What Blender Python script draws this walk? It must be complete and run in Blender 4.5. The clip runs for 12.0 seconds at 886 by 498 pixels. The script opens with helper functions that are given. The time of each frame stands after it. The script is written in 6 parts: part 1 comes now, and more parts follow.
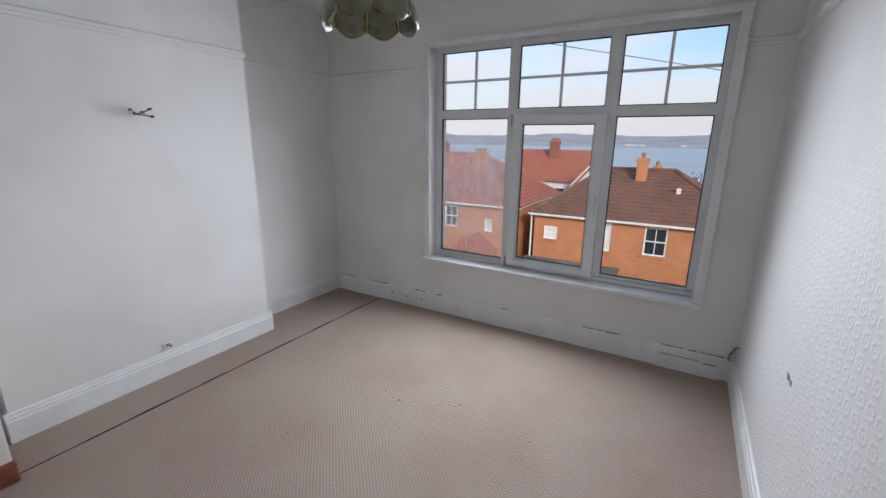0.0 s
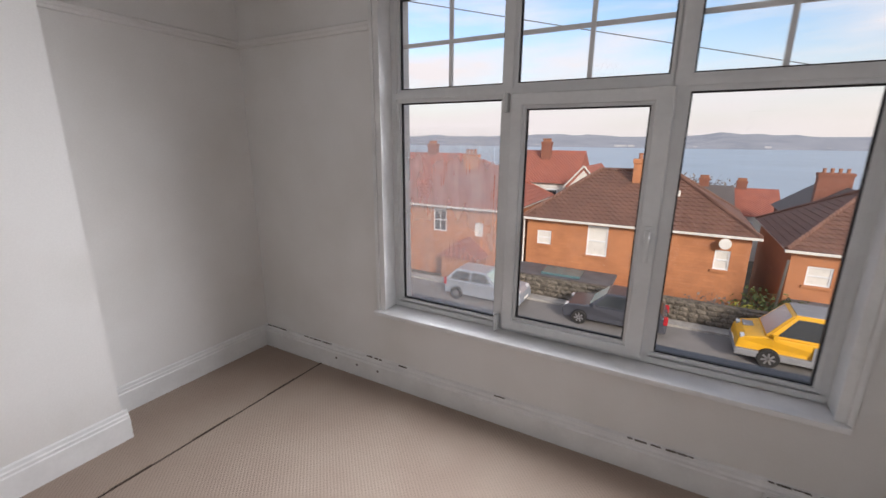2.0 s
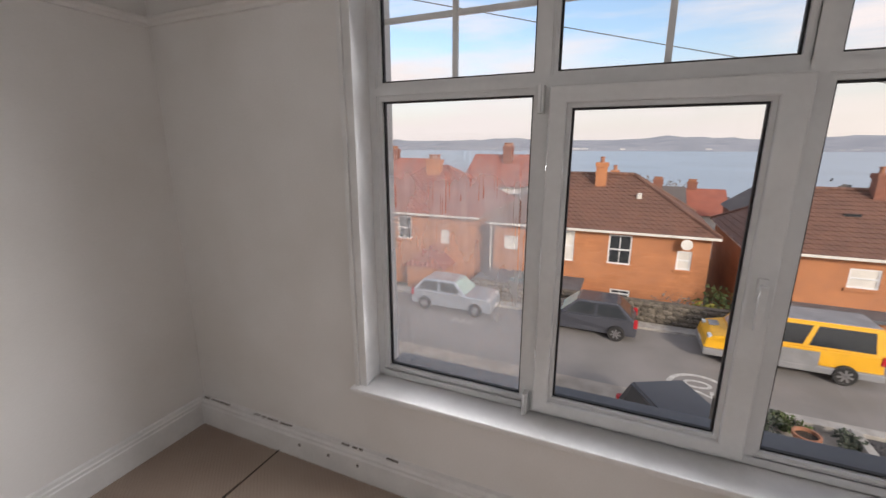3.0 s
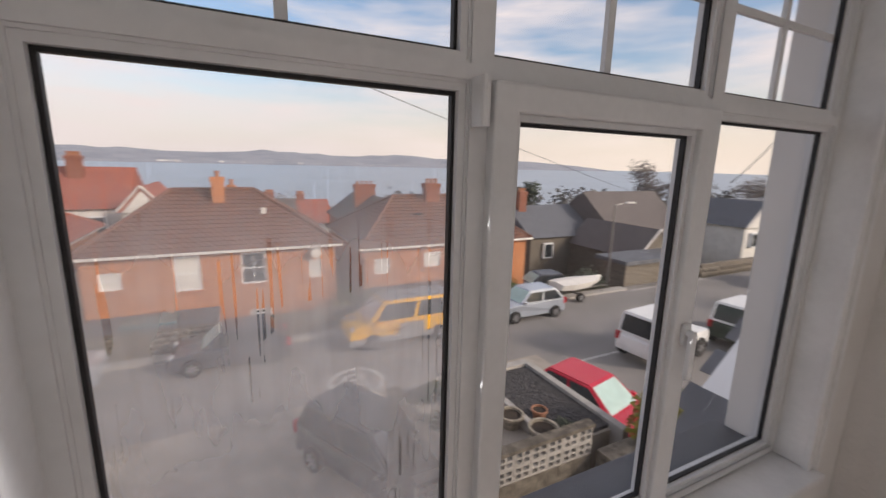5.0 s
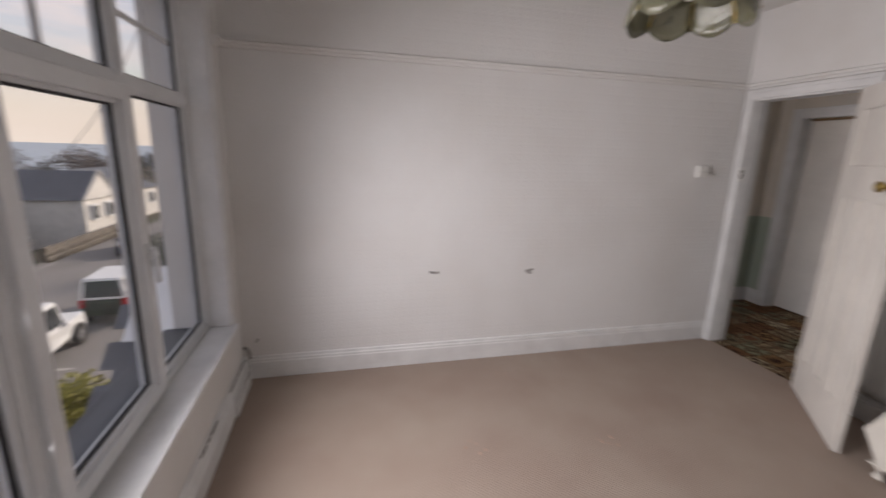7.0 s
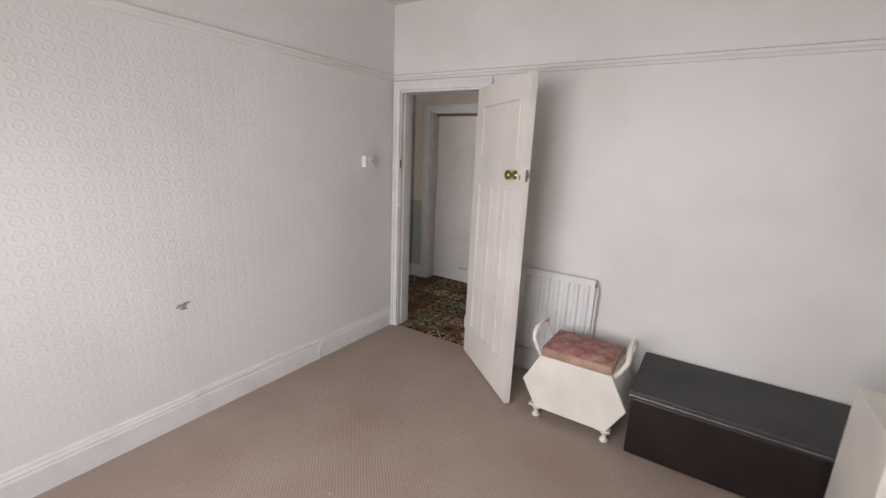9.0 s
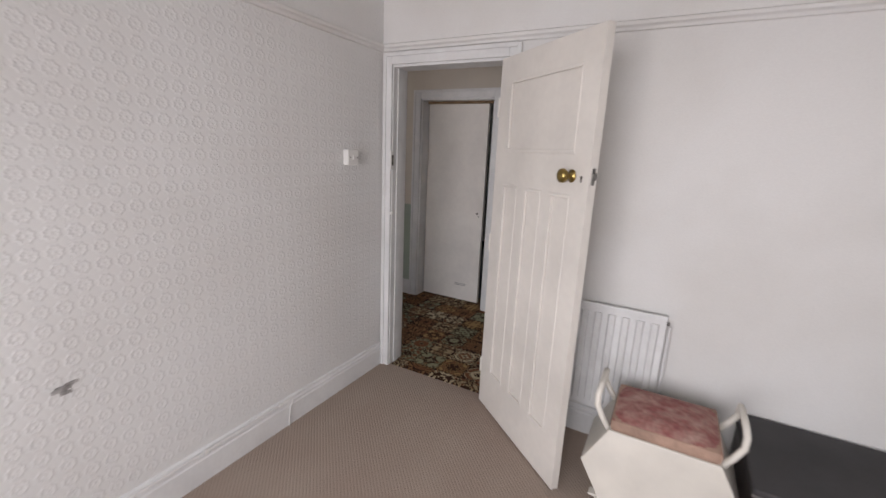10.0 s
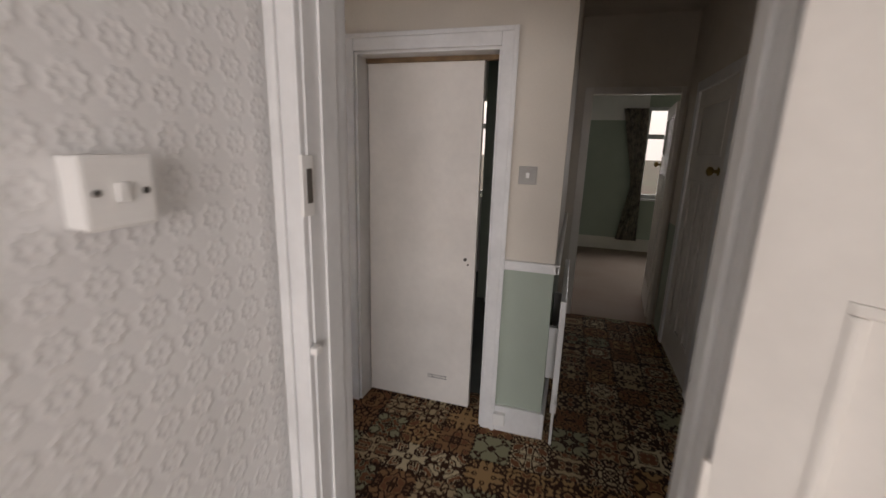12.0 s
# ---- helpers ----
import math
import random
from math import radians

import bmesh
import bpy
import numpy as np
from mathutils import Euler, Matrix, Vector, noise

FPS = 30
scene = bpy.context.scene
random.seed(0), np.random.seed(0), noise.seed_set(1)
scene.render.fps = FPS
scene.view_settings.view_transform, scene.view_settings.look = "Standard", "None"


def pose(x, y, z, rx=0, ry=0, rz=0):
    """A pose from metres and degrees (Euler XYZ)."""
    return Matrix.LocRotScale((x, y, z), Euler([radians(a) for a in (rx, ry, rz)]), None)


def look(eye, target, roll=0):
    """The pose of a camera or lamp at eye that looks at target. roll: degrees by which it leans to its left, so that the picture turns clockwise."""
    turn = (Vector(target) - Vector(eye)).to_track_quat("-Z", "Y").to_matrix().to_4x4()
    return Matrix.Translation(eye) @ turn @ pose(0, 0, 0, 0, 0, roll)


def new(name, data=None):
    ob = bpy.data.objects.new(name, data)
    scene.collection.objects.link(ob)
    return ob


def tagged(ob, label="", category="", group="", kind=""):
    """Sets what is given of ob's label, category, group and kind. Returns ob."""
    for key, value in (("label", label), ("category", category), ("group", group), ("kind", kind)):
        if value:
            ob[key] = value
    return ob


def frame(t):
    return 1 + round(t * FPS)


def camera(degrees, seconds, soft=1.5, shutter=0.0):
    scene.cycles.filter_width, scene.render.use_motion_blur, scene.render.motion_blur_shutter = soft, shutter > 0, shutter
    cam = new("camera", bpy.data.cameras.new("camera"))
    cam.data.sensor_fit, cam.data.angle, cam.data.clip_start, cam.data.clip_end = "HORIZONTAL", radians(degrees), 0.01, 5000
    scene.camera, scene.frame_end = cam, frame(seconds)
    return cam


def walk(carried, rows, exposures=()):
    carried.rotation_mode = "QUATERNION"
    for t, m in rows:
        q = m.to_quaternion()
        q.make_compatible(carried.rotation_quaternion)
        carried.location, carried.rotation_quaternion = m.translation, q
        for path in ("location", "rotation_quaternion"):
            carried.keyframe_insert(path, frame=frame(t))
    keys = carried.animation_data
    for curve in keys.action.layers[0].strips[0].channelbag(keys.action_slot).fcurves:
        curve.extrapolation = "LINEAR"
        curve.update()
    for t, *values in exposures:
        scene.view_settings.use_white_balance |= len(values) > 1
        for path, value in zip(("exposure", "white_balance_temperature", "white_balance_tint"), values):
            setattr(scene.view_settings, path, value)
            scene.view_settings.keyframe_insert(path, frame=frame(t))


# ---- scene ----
cam = camera(93.3, 12.0, shutter=0.4)
PATH = [
    (0, (-0.422, -3.149, 1.542), (-1.395, -1.475, 1.04), 0.7),
    (0.5, (-0.483, -2.893, 1.525), (-1.429, -1.203, 1.026), 0.6),
    (1, (-0.578, -2.569, 1.537), (-1.516, -0.874, 1.039), 0.6),
    (1.5, (-0.702, -2.21, 1.524), (-1.64, -0.517, 1.022), 0.6),
    (2, (-0.927, -1.939, 1.515), (-1.866, -0.244, 1.018), 0.5),
    (2.5, (-1.17, -1.662, 1.532), (-2.089, 0.045, 1.038), 0.2),
    (4.5, (-1.986, -0.8, 1.572), (-1.592, 1.118, 1.168), 1.4),
    (5, (-2.125, -0.618, 1.585), (-1.245, 1.133, 1.189), 1.39),
    (5.5, (-2.339, -0.498, 1.554), (-0.995, 0.933, 1.17), 1.47),
    (6, (-2.488, -0.522, 1.52), (-0.77, 0.424, 1.127), 1.78),
    (6.5, (-2.618, -0.651, 1.505), (-0.681, -0.37, 1.09), 1.6),
    (7, (-2.813, -0.656, 1.541), (-0.923, -1.13, 1.091), 1.8),
    (7.5, (-2.812, -0.615, 1.569), (-1.199, -1.7, 1.099), 2.4),
    (9.5, (-2.011, -1.252, 1.537), (-1.023, -2.93, 1.083), 2.5),
    (10, (-1.692, -1.54, 1.517), (-0.765, -3.252, 1.059), 2.6),
    (10.5, (-1.35, -1.889, 1.534), (-0.488, -3.635, 1.077), 2.2),
    (11, (-1.057, -2.227, 1.532), (-0.278, -4.012, 1.077), 2.3),
    (11.5, (-0.79, -2.659, 1.512), (-0.125, -4.489, 1.057), 2.2),
    (12, (-0.568, -3.08, 1.517), (-0.003, -4.942, 1.056), 1.8),
]
walk(cam, [(t, look(eye, target, roll)) for t, eye, target, roll in PATH],
     exposures=[(0, -0.12, 6050, 10), (1.5, -0.05, 6400, 14), (2.5, 0.0, 6800, 13), (4.5, -0.1, 6950, 17), (5.5, -0.25, 7100, 16), (6.5, -0.5, 6900, 18), (7.5, -0.05, 7000, 17), (9.5, 0.08, 6850, 16), (11, 0.0, 6700, 16), (11.5, 0.02, 6700, 16), (12, 0.22, 7250, 17)])

# ---- world, sun, window light ----
world = bpy.data.worlds.new("sky")
scene.world = world
world.use_nodes = True
wn, wl = world.node_tree.nodes, world.node_tree.links
wn.clear()
w_out, w_bg = wn.new("ShaderNodeOutputWorld"), wn.new("ShaderNodeBackground")
w_sky = wn.new("ShaderNodeTexSky")
w_sky.sky_type, w_sky.sun_disc = "NISHITA", False
w_sky.sun_elevation, w_sky.sun_rotation = radians(16), radians(139)
w_sky.air_density, w_sky.dust_density = 1.0, 2.0
w_co, w_map, w_noise, w_ramp, w_mix = (wn.new("ShaderNodeTexCoord"), wn.new("ShaderNodeMapping"), wn.new("ShaderNodeTexNoise"),
                                       wn.new("ShaderNodeValToRGB"), wn.new("ShaderNodeMixRGB"))
w_map.inputs["Scale"].default_value = (1.6, 1.6, 9)
w_noise.inputs["Scale"].default_value, w_noise.inputs["Detail"].default_value = 1.7, 6
w_ramp.color_ramp.elements[0].position, w_ramp.color_ramp.elements[1].position = 0.37, 0.64
w_mix.inputs["Color2"].default_value = (6.4, 6.2, 6.4, 1)
wl.new(w_co.outputs["Generated"], w_map.inputs["Vector"])
wl.new(w_map.outputs["Vector"], w_noise.inputs["Vector"])
wl.new(w_noise.outputs["Fac"], w_ramp.inputs["Fac"])
wl.new(w_ramp.outputs["Color"], w_mix.inputs["Fac"])

# pale warm haze low over the bay
w_sep, w_band, w_haze, w_lift = wn.new("ShaderNodeSeparateXYZ"), wn.new("ShaderNodeMapRange"), wn.new("ShaderNodeMixRGB"), wn.new("ShaderNodeMixRGB")
w_band.interpolation_type = "SMOOTHSTEP"
w_band.inputs["From Min"].default_value, w_band.inputs["From Max"].default_value = 0.24, 0.0
w_band.inputs["To Max"].default_value = 0.92
w_lift.blend_type, w_lift.inputs["Fac"].default_value, w_lift.inputs["Color2"].default_value = "MULTIPLY", 1.0, (1.35, 1.47, 1.62, 1)
wl.new(w_co.outputs["Generated"], w_sep.inputs[0])
wl.new(w_sep.outputs[2], w_band.inputs["Value"])
w_east, w_tone = wn.new("ShaderNodeMapRange"), wn.new("ShaderNodeMixRGB")
w_east.inputs["From Min"].default_value, w_east.inputs["From Max"].default_value = 0.1, 0.85
w_tone.inputs["Color1"].default_value, w_tone.inputs["Color2"].default_value = (6.0, 5.7, 5.7, 1), (7.0, 6.35, 5.6, 1)
wl.new(w_sep.outputs[0], w_east.inputs["Value"])
wl.new(w_east.outputs[0], w_tone.inputs["Fac"])
wl.new(w_tone.outputs["Color"], w_haze.inputs["Color2"])
wl.new(w_band.outputs[0], w_haze.inputs["Fac"])
wl.new(w_mix.outputs["Color"], w_haze.inputs["Color1"])
wl.new(w_haze.outputs["Color"], w_bg.inputs["Color"])
w_bg.inputs["Strength"].default_value = 0.15
wl.new(w_sky.outputs["Color"], w_lift.inputs["Color1"])
wl.new(w_lift.outputs["Color"], w_mix.inputs["Color1"])
wl.new(w_bg.outputs["Background"], w_out.inputs["Surface"])

sun = new("sun", bpy.data.lights.new("sun", "SUN"))
sun.data.energy, sun.data.angle, sun.data.color = 3.2, radians(10), (1.0, 0.92, 0.82)
sun.matrix_basis = look((0, 0, 0), (-0.6, 0.7, -0.42))


def window_light(eye, target, sx, sy, watts, color=(0.93, 0.96, 1.0)):
    """Skylight that enters by a window's opening."""
    lamp = new("window_light", bpy.data.lights.new("window_light", "AREA"))
    lamp.data.shape, lamp.data.size, lamp.data.size_y = "RECTANGLE", sx, sy
    lamp.data.energy, lamp.data.color, lamp.data.spread = watts, color, radians(140)
    lamp.matrix_basis = look(eye, target)


for z in (0.93, 1.28, 1.63, 1.98):
    window_light((-1.46, 0.02, z), (-1.52, -0.98, z - 0.30), 1.60, 0.34, 12)
window_light((0.2, -7.9, 1.6), (0.2, -6.0, 1.2), 1.0, 1.1, 2.5)
window_light((-1.75, -10.1, 1.5), (-1.6, -8.0, 1.1), 0.8, 1.2, 9)


# ---- materials ----
def mat(name, color, rough=0.6, metal=0.0, var=0.12, scale=3.0, fine=60.0, bump=0.1, dist=0.004, tint=None, rand=0.0, spec=0.5):
    m = bpy.data.materials.new(name)
    m.use_nodes = True
    n, k = m.node_tree.nodes, m.node_tree.links
    b = n["Principled BSDF"]
    b.inputs["Roughness"].default_value, b.inputs["Metallic"].default_value = rough, metal
    b.inputs["Specular IOR Level"].default_value = spec
    co = n.new("ShaderNodeTexCoord")
    big, small = n.new("ShaderNodeTexNoise"), n.new("ShaderNodeTexNoise")
    for node, s in ((big, scale), (small, fine)):
        node.inputs["Scale"].default_value, node.inputs["Detail"].default_value = s, 5
        k.new(co.outputs["Object"], node.inputs["Vector"])
    mix, mul = n.new("ShaderNodeMixRGB"), n.new("ShaderNodeMixRGB")
    dark = tint or tuple(c * (1 - 2.2 * var) for c in color)
    mix.inputs["Color1"].default_value, mix.inputs["Color2"].default_value = (*dark, 1), (*color, 1)
    ramp = n.new("ShaderNodeValToRGB")
    ramp.color_ramp.elements[0].position, ramp.color_ramp.elements[1].position = 0.32, 0.62
    k.new(big.outputs["Fac"], ramp.inputs["Fac"])
    k.new(ramp.outputs["Color"], mix.inputs["Fac"])
    mul.blend_type = "MULTIPLY"
    mul.inputs["Fac"].default_value = min(1.0, var * 2)
    k.new(mix.outputs["Color"], mul.inputs["Color1"])
    k.new(small.outputs["Fac"], mul.inputs["Color2"])
    last = mul.outputs["Color"]
    if rand:
        info, hsv = n.new("ShaderNodeObjectInfo"), n.new("ShaderNodeHueSaturation")
        rng = n.new("ShaderNodeMapRange")
        rng.inputs["To Min"].default_value, rng.inputs["To Max"].default_value = 1 - rand, 1 + rand
        k.new(info.outputs["Random"], rng.inputs["Value"])
        k.new(rng.outputs["Result"], hsv.inputs["Value"])
        k.new(last, hsv.inputs["Color"])
        last = hsv.outputs["Color"]
    k.new(last, b.inputs["Base Color"])
    bp = n.new("ShaderNodeBump")
    bp.inputs["Strength"].default_value, bp.inputs["Distance"].default_value = bump, dist
    k.new(small.outputs["Fac"], bp.inputs["Height"])
    k.new(bp.outputs["Normal"], b.inputs["Normal"])
    return m


def math_node(n, k, op, a, b=None):
    q = n.new("ShaderNodeMath")
    q.operation = op
    for i, v in enumerate((a, b)):
        if v is None:
            continue
        if isinstance(v, (int, float)):
            q.inputs[i].default_value = v
        else:
            k.new(v, q.inputs[i])
    return q.outputs[0]


def add_bump(m, height, strength, distance):
    """Lays a second relief over a material's own."""
    n, k = m.node_tree.nodes, m.node_tree.links
    b = n["Principled BSDF"]
    bp = n.new("ShaderNodeBump")
    bp.inputs["Strength"].default_value, bp.inputs["Distance"].default_value = strength, distance
    k.new(height, bp.inputs["Height"])
    k.new(b.inputs["Normal"].links[0].from_socket, bp.inputs["Normal"])
    k.new(bp.outputs["Normal"], b.inputs["Normal"])


def axes_of(m):
    n, k = m.node_tree.nodes, m.node_tree.links
    co, sep = n.new("ShaderNodeTexCoord"), n.new("ShaderNodeSeparateXYZ")
    k.new(co.outputs["Object"], sep.inputs["Vector"])
    return n, k, sep.outputs


PAINT = mat("white_wall_paint", (0.80, 0.79, 0.78), 0.75, var=0.05, scale=1.4, fine=140, bump=0.25, dist=0.002, tint=(0.71, 0.69, 0.665))
CEIL = mat("ceiling_paint", (0.80, 0.79, 0.77), 0.8, var=0.04, scale=1.0, fine=90, bump=0.15)
GLOSS = mat("white_gloss_paint", (0.80, 0.80, 0.80), 0.35, var=0.05, scale=6, fine=50, bump=0.15, dist=0.002)
DOORP = mat("cream_door_paint", (0.80, 0.76, 0.71), 0.38, var=0.05, scale=3, fine=30, bump=0.12, dist=0.002)
UPVC = mat("white_upvc", (0.74, 0.75, 0.76), 0.3, var=0.04, scale=5, fine=40, bump=0.03)
GASKET = mat("black_gasket", (0.02, 0.02, 0.022), 0.6)
GREEN = mat("sage_green_paint", (0.40, 0.46, 0.39), 0.7, var=0.05, scale=2, fine=120, bump=0.2, dist=0.002)
TAUPE = mat("hall_upper_paint", (0.71, 0.655, 0.58), 0.75, var=0.05, scale=2, fine=120, bump=0.2, dist=0.002)
CRACK = mat("dirty_crack", (0.13, 0.115, 0.10), 0.9)
PLASTER = mat("bare_patch", (0.58, 0.55, 0.53), 0.9, var=0.3, scale=30)
BRASS = mat("aged_brass", (0.50, 0.36, 0.13), 0.28, 1.0, var=0.2, scale=20)
STEEL = mat("dull_steel", (0.35, 0.34, 0.33), 0.4, 1.0, var=0.15, scale=20)
CREAM = mat("cream_lloyd_paint", (0.82, 0.78, 0.71), 0.5, var=0.06, scale=5, fine=200, bump=0.35, dist=0.003)
TRUNKM = mat("black_brown_leatherette", (0.026, 0.016, 0.016), 0.38, var=0.25, scale=4, fine=160, bump=0.3, dist=0.002)
TRUNKT = mat("charcoal_lid_cloth", (0.05, 0.047, 0.05), 0.6, var=0.2, scale=3, fine=160, bump=0.3)
VELVET = mat("rose_brocade", (0.40, 0.14, 0.13), 0.85, var=0.3, scale=16, fine=60, bump=0.4, tint=(0.60, 0.38, 0.32))
PIPING = mat("tan_upholstery_side", (0.52, 0.34, 0.26), 0.85, var=0.15, scale=10)
PLASTIC = mat("white_plastic", (0.82, 0.81, 0.79), 0.35, var=0.02)
WOOD = mat("red_brown_wood", (0.28, 0.09, 0.04), 0.45, var=0.25, scale=14)
HEADGAP = mat("brown_gap_strip", (0.30, 0.19, 0.10), 0.7, var=0.2, scale=10)
SHADE = mat("smoked_green_shade", (0.33, 0.32, 0.22), 0.12, var=0.12, scale=12)
SHADE.node_tree.nodes["Principled BSDF"].inputs["Transmission Weight"].default_value = 0.55
FLEX = mat("lamp_flex", (0.55, 0.50, 0.42), 0.6)
CURTAIN = mat("printed_curtain", (0.68, 0.62, 0.52), 0.9, var=0.25, scale=14)

# embossed wallpaper: rows of small rosettes
PAPER = mat("embossed_wallpaper", (0.79, 0.785, 0.78), 0.62, var=0.05, scale=1.3, fine=200, bump=0.12, dist=0.001, tint=(0.73, 0.715, 0.70))
n, k, ax = axes_of(PAPER)
P = 0.062
row = math_node(n, k, "FLOOR", math_node(n, k, "DIVIDE", ax[2], P))
half = math_node(n, k, "MULTIPLY", math_node(n, k, "MODULO", row, 2), 0.0)
u = math_node(n, k, "SUBTRACT", math_node(n, k, "FRACT", math_node(n, k, "ADD", math_node(n, k, "DIVIDE", ax[1], P), half)), 0.5)
v = math_node(n, k, "SUBTRACT", math_node(n, k, "FRACT", math_node(n, k, "DIVIDE", ax[2], P)), 0.5)
r = math_node(n, k, "SQRT", math_node(n, k, "ADD", math_node(n, k, "MULTIPLY", u, u), math_node(n, k, "MULTIPLY", v, v)))
ang = math_node(n, k, "ARCTAN2", v, u)
lobes = math_node(n, k, "MULTIPLY", math_node(n, k, "COSINE", math_node(n, k, "MULTIPLY", ang, 8)), 0.035)
ring = math_node(n, k, "ABSOLUTE", math_node(n, k, "SUBTRACT", math_node(n, k, "ADD", r, lobes), 0.32))
ridge = math_node(n, k, "MAXIMUM", math_node(n, k, "SUBTRACT", 1, math_node(n, k, "MULTIPLY", ring, 8)), 0)
dot = math_node(n, k, "MAXIMUM", math_node(n, k, "SUBTRACT", 1, math_node(n, k, "MULTIPLY", r, 9)), 0)
seam = math_node(n, k, "LESS_THAN", math_node(n, k, "FRACT", math_node(n, k, "DIVIDE", ax[1], 0.53)), 0.004)
add_bump(PAPER, math_node(n, k, "SUBTRACT", math_node(n, k, "MAXIMUM", ridge, dot), seam), 0.46, 0.003)

# room carpet: a grid of small pips
CARPET = mat("beige_carpet", (0.42, 0.342, 0.288), 0.95, var=0.10, scale=1.6, fine=260, bump=0.5, dist=0.004, tint=(0.37, 0.285, 0.24), spec=0.1)
n, k, ax = axes_of(CARPET)
cu = math_node(n, k, "SINE", math_node(n, k, "MULTIPLY", ax[0], 2 * math.pi / 0.021))
cv = math_node(n, k, "SINE", math_node(n, k, "MULTIPLY", ax[1], 2 * math.pi / 0.021))
pips = math_node(n, k, "MULTIPLY", cu, cv)
add_bump(CARPET, pips, 0.32, 0.003)
cb = n["Principled BSDF"]
cm = n.new("ShaderNodeMixRGB")
cm.blend_type = "MULTIPLY"
k.new(math_node(n, k, "MULTIPLY", math_node(n, k, "MAXIMUM", pips, 0), 0.24), cm.inputs["Fac"])
k.new(cb.inputs["Base Color"].links[0].from_socket, cm.inputs["Color1"])
cm.inputs["Color2"].default_value = (0.5, 0.47, 0.45, 1)
k.new(cm.outputs["Color"], cb.inputs["Base Color"])

# hall carpet: patchwork of dark and cream squares with rosettes
HALLC = mat("patchwork_carpet", (0.10, 0.07, 0.05), 0.95, var=0.2, scale=6, fine=200, bump=0.5, dist=0.004, spec=0.1)
n, k, ax = axes_of(HALLC)
hb = n["Principled BSDF"]
T = 0.195
iu = math_node(n, k, "FLOOR", math_node(n, k, "DIVIDE", ax[0], T))
iv = math_node(n, k, "FLOOR", math_node(n, k, "DIVIDE", ax[1], T))
fu = math_node(n, k, "SUBTRACT", math_node(n, k, "FRACT", math_node(n, k, "DIVIDE", ax[0], T)), 0.5)
fv = math_node(n, k, "SUBTRACT", math_node(n, k, "FRACT", math_node(n, k, "DIVIDE", ax[1], T)), 0.5)
comb, white = n.new("ShaderNodeCombineXYZ"), n.new("ShaderNodeTexWhiteNoise")
k.new(iu, comb.inputs[0])
k.new(iv, comb.inputs[1])
k.new(comb.outputs[0], white.inputs["Vector"])
au, av = math_node(n, k, "ABSOLUTE", fu), math_node(n, k, "ABSOLUTE", fv)
cheb = math_node(n, k, "MAXIMUM", au, av)
fold, orn = n.new("ShaderNodeCombineXYZ"), n.new("ShaderNodeTexNoise")
lo_, hi_ = math_node(n, k, "MINIMUM", au, av), cheb
swap = math_node(n, k, "GREATER_THAN", white.outputs["Value"], 0.4)      # some squares are mirrored on their diagonals too
keep = math_node(n, k, "SUBTRACT", 1, swap)
k.new(math_node(n, k, "ADD", math_node(n, k, "MULTIPLY", lo_, swap), math_node(n, k, "MULTIPLY", au, keep)), fold.inputs[0])
k.new(math_node(n, k, "ADD", math_node(n, k, "MULTIPLY", hi_, swap), math_node(n, k, "MULTIPLY", av, keep)), fold.inputs[1])
k.new(math_node(n, k, "MULTIPLY", white.outputs["Value"], 37), fold.inputs[2])
orn.inputs["Scale"].default_value, orn.inputs["Detail"].default_value, orn.inputs["Roughness"].default_value = 5.2, 0.6, 0.5
k.new(fold.outputs[0], orn.inputs["Vector"])
motif = math_node(n, k, "LESS_THAN", math_node(n, k, "ABSOLUTE", math_node(n, k, "SUBTRACT", orn.outputs["Fac"], 0.48)), 0.06)
second = math_node(n, k, "GREATER_THAN", orn.outputs["Fac"], 0.60)
border = math_node(n, k, "GREATER_THAN", cheb, 0.455)
dash = math_node(n, k, "GREATER_THAN", math_node(n, k, "SINE", math_node(n, k, "MULTIPLY", lo_, 46)), 0.2)
border = math_node(n, k, "MULTIPLY", border, dash)
ground_c, mix1, mix2, mix3 = n.new("ShaderNodeValToRGB"), n.new("ShaderNodeMixRGB"), n.new("ShaderNodeMixRGB"), n.new("ShaderNodeMixRGB")
ground_c.color_ramp.interpolation = "CONSTANT"
stops = ((0.0, (0.37, 0.28, 0.17)), (0.28, (0.24, 0.13, 0.065)), (0.45, (0.50, 0.41, 0.27)), (0.62, (0.26, 0.25, 0.16)), (0.80, (0.34, 0.21, 0.10)))
while len(ground_c.color_ramp.elements) < len(stops):
    ground_c.color_ramp.elements.new(0.5)
for e, (p, c) in zip(ground_c.color_ramp.elements, stops):
    e.position, e.color = p, (*c, 1)
k.new(white.outputs["Value"], ground_c.inputs["Fac"])
k.new(motif, mix1.inputs["Fac"])
k.new(ground_c.outputs["Color"], mix1.inputs["Color1"])
mix1.inputs["Color2"].default_value = (0.045, 0.022, 0.014, 1)
k.new(second, mix3.inputs["Fac"])
k.new(mix1.outputs["Color"], mix3.inputs["Color1"])
mix3.inputs["Color2"].default_value = (0.17, 0.075, 0.04, 1)
k.new(border, mix2.inputs["Fac"])
k.new(mix3.outputs["Color"], mix2.inputs["Color1"])
mix2.inputs["Color2"].default_value = (0.03, 0.016, 0.011, 1)
k.new(mix2.outputs["Color"], hb.inputs["Base Color"])


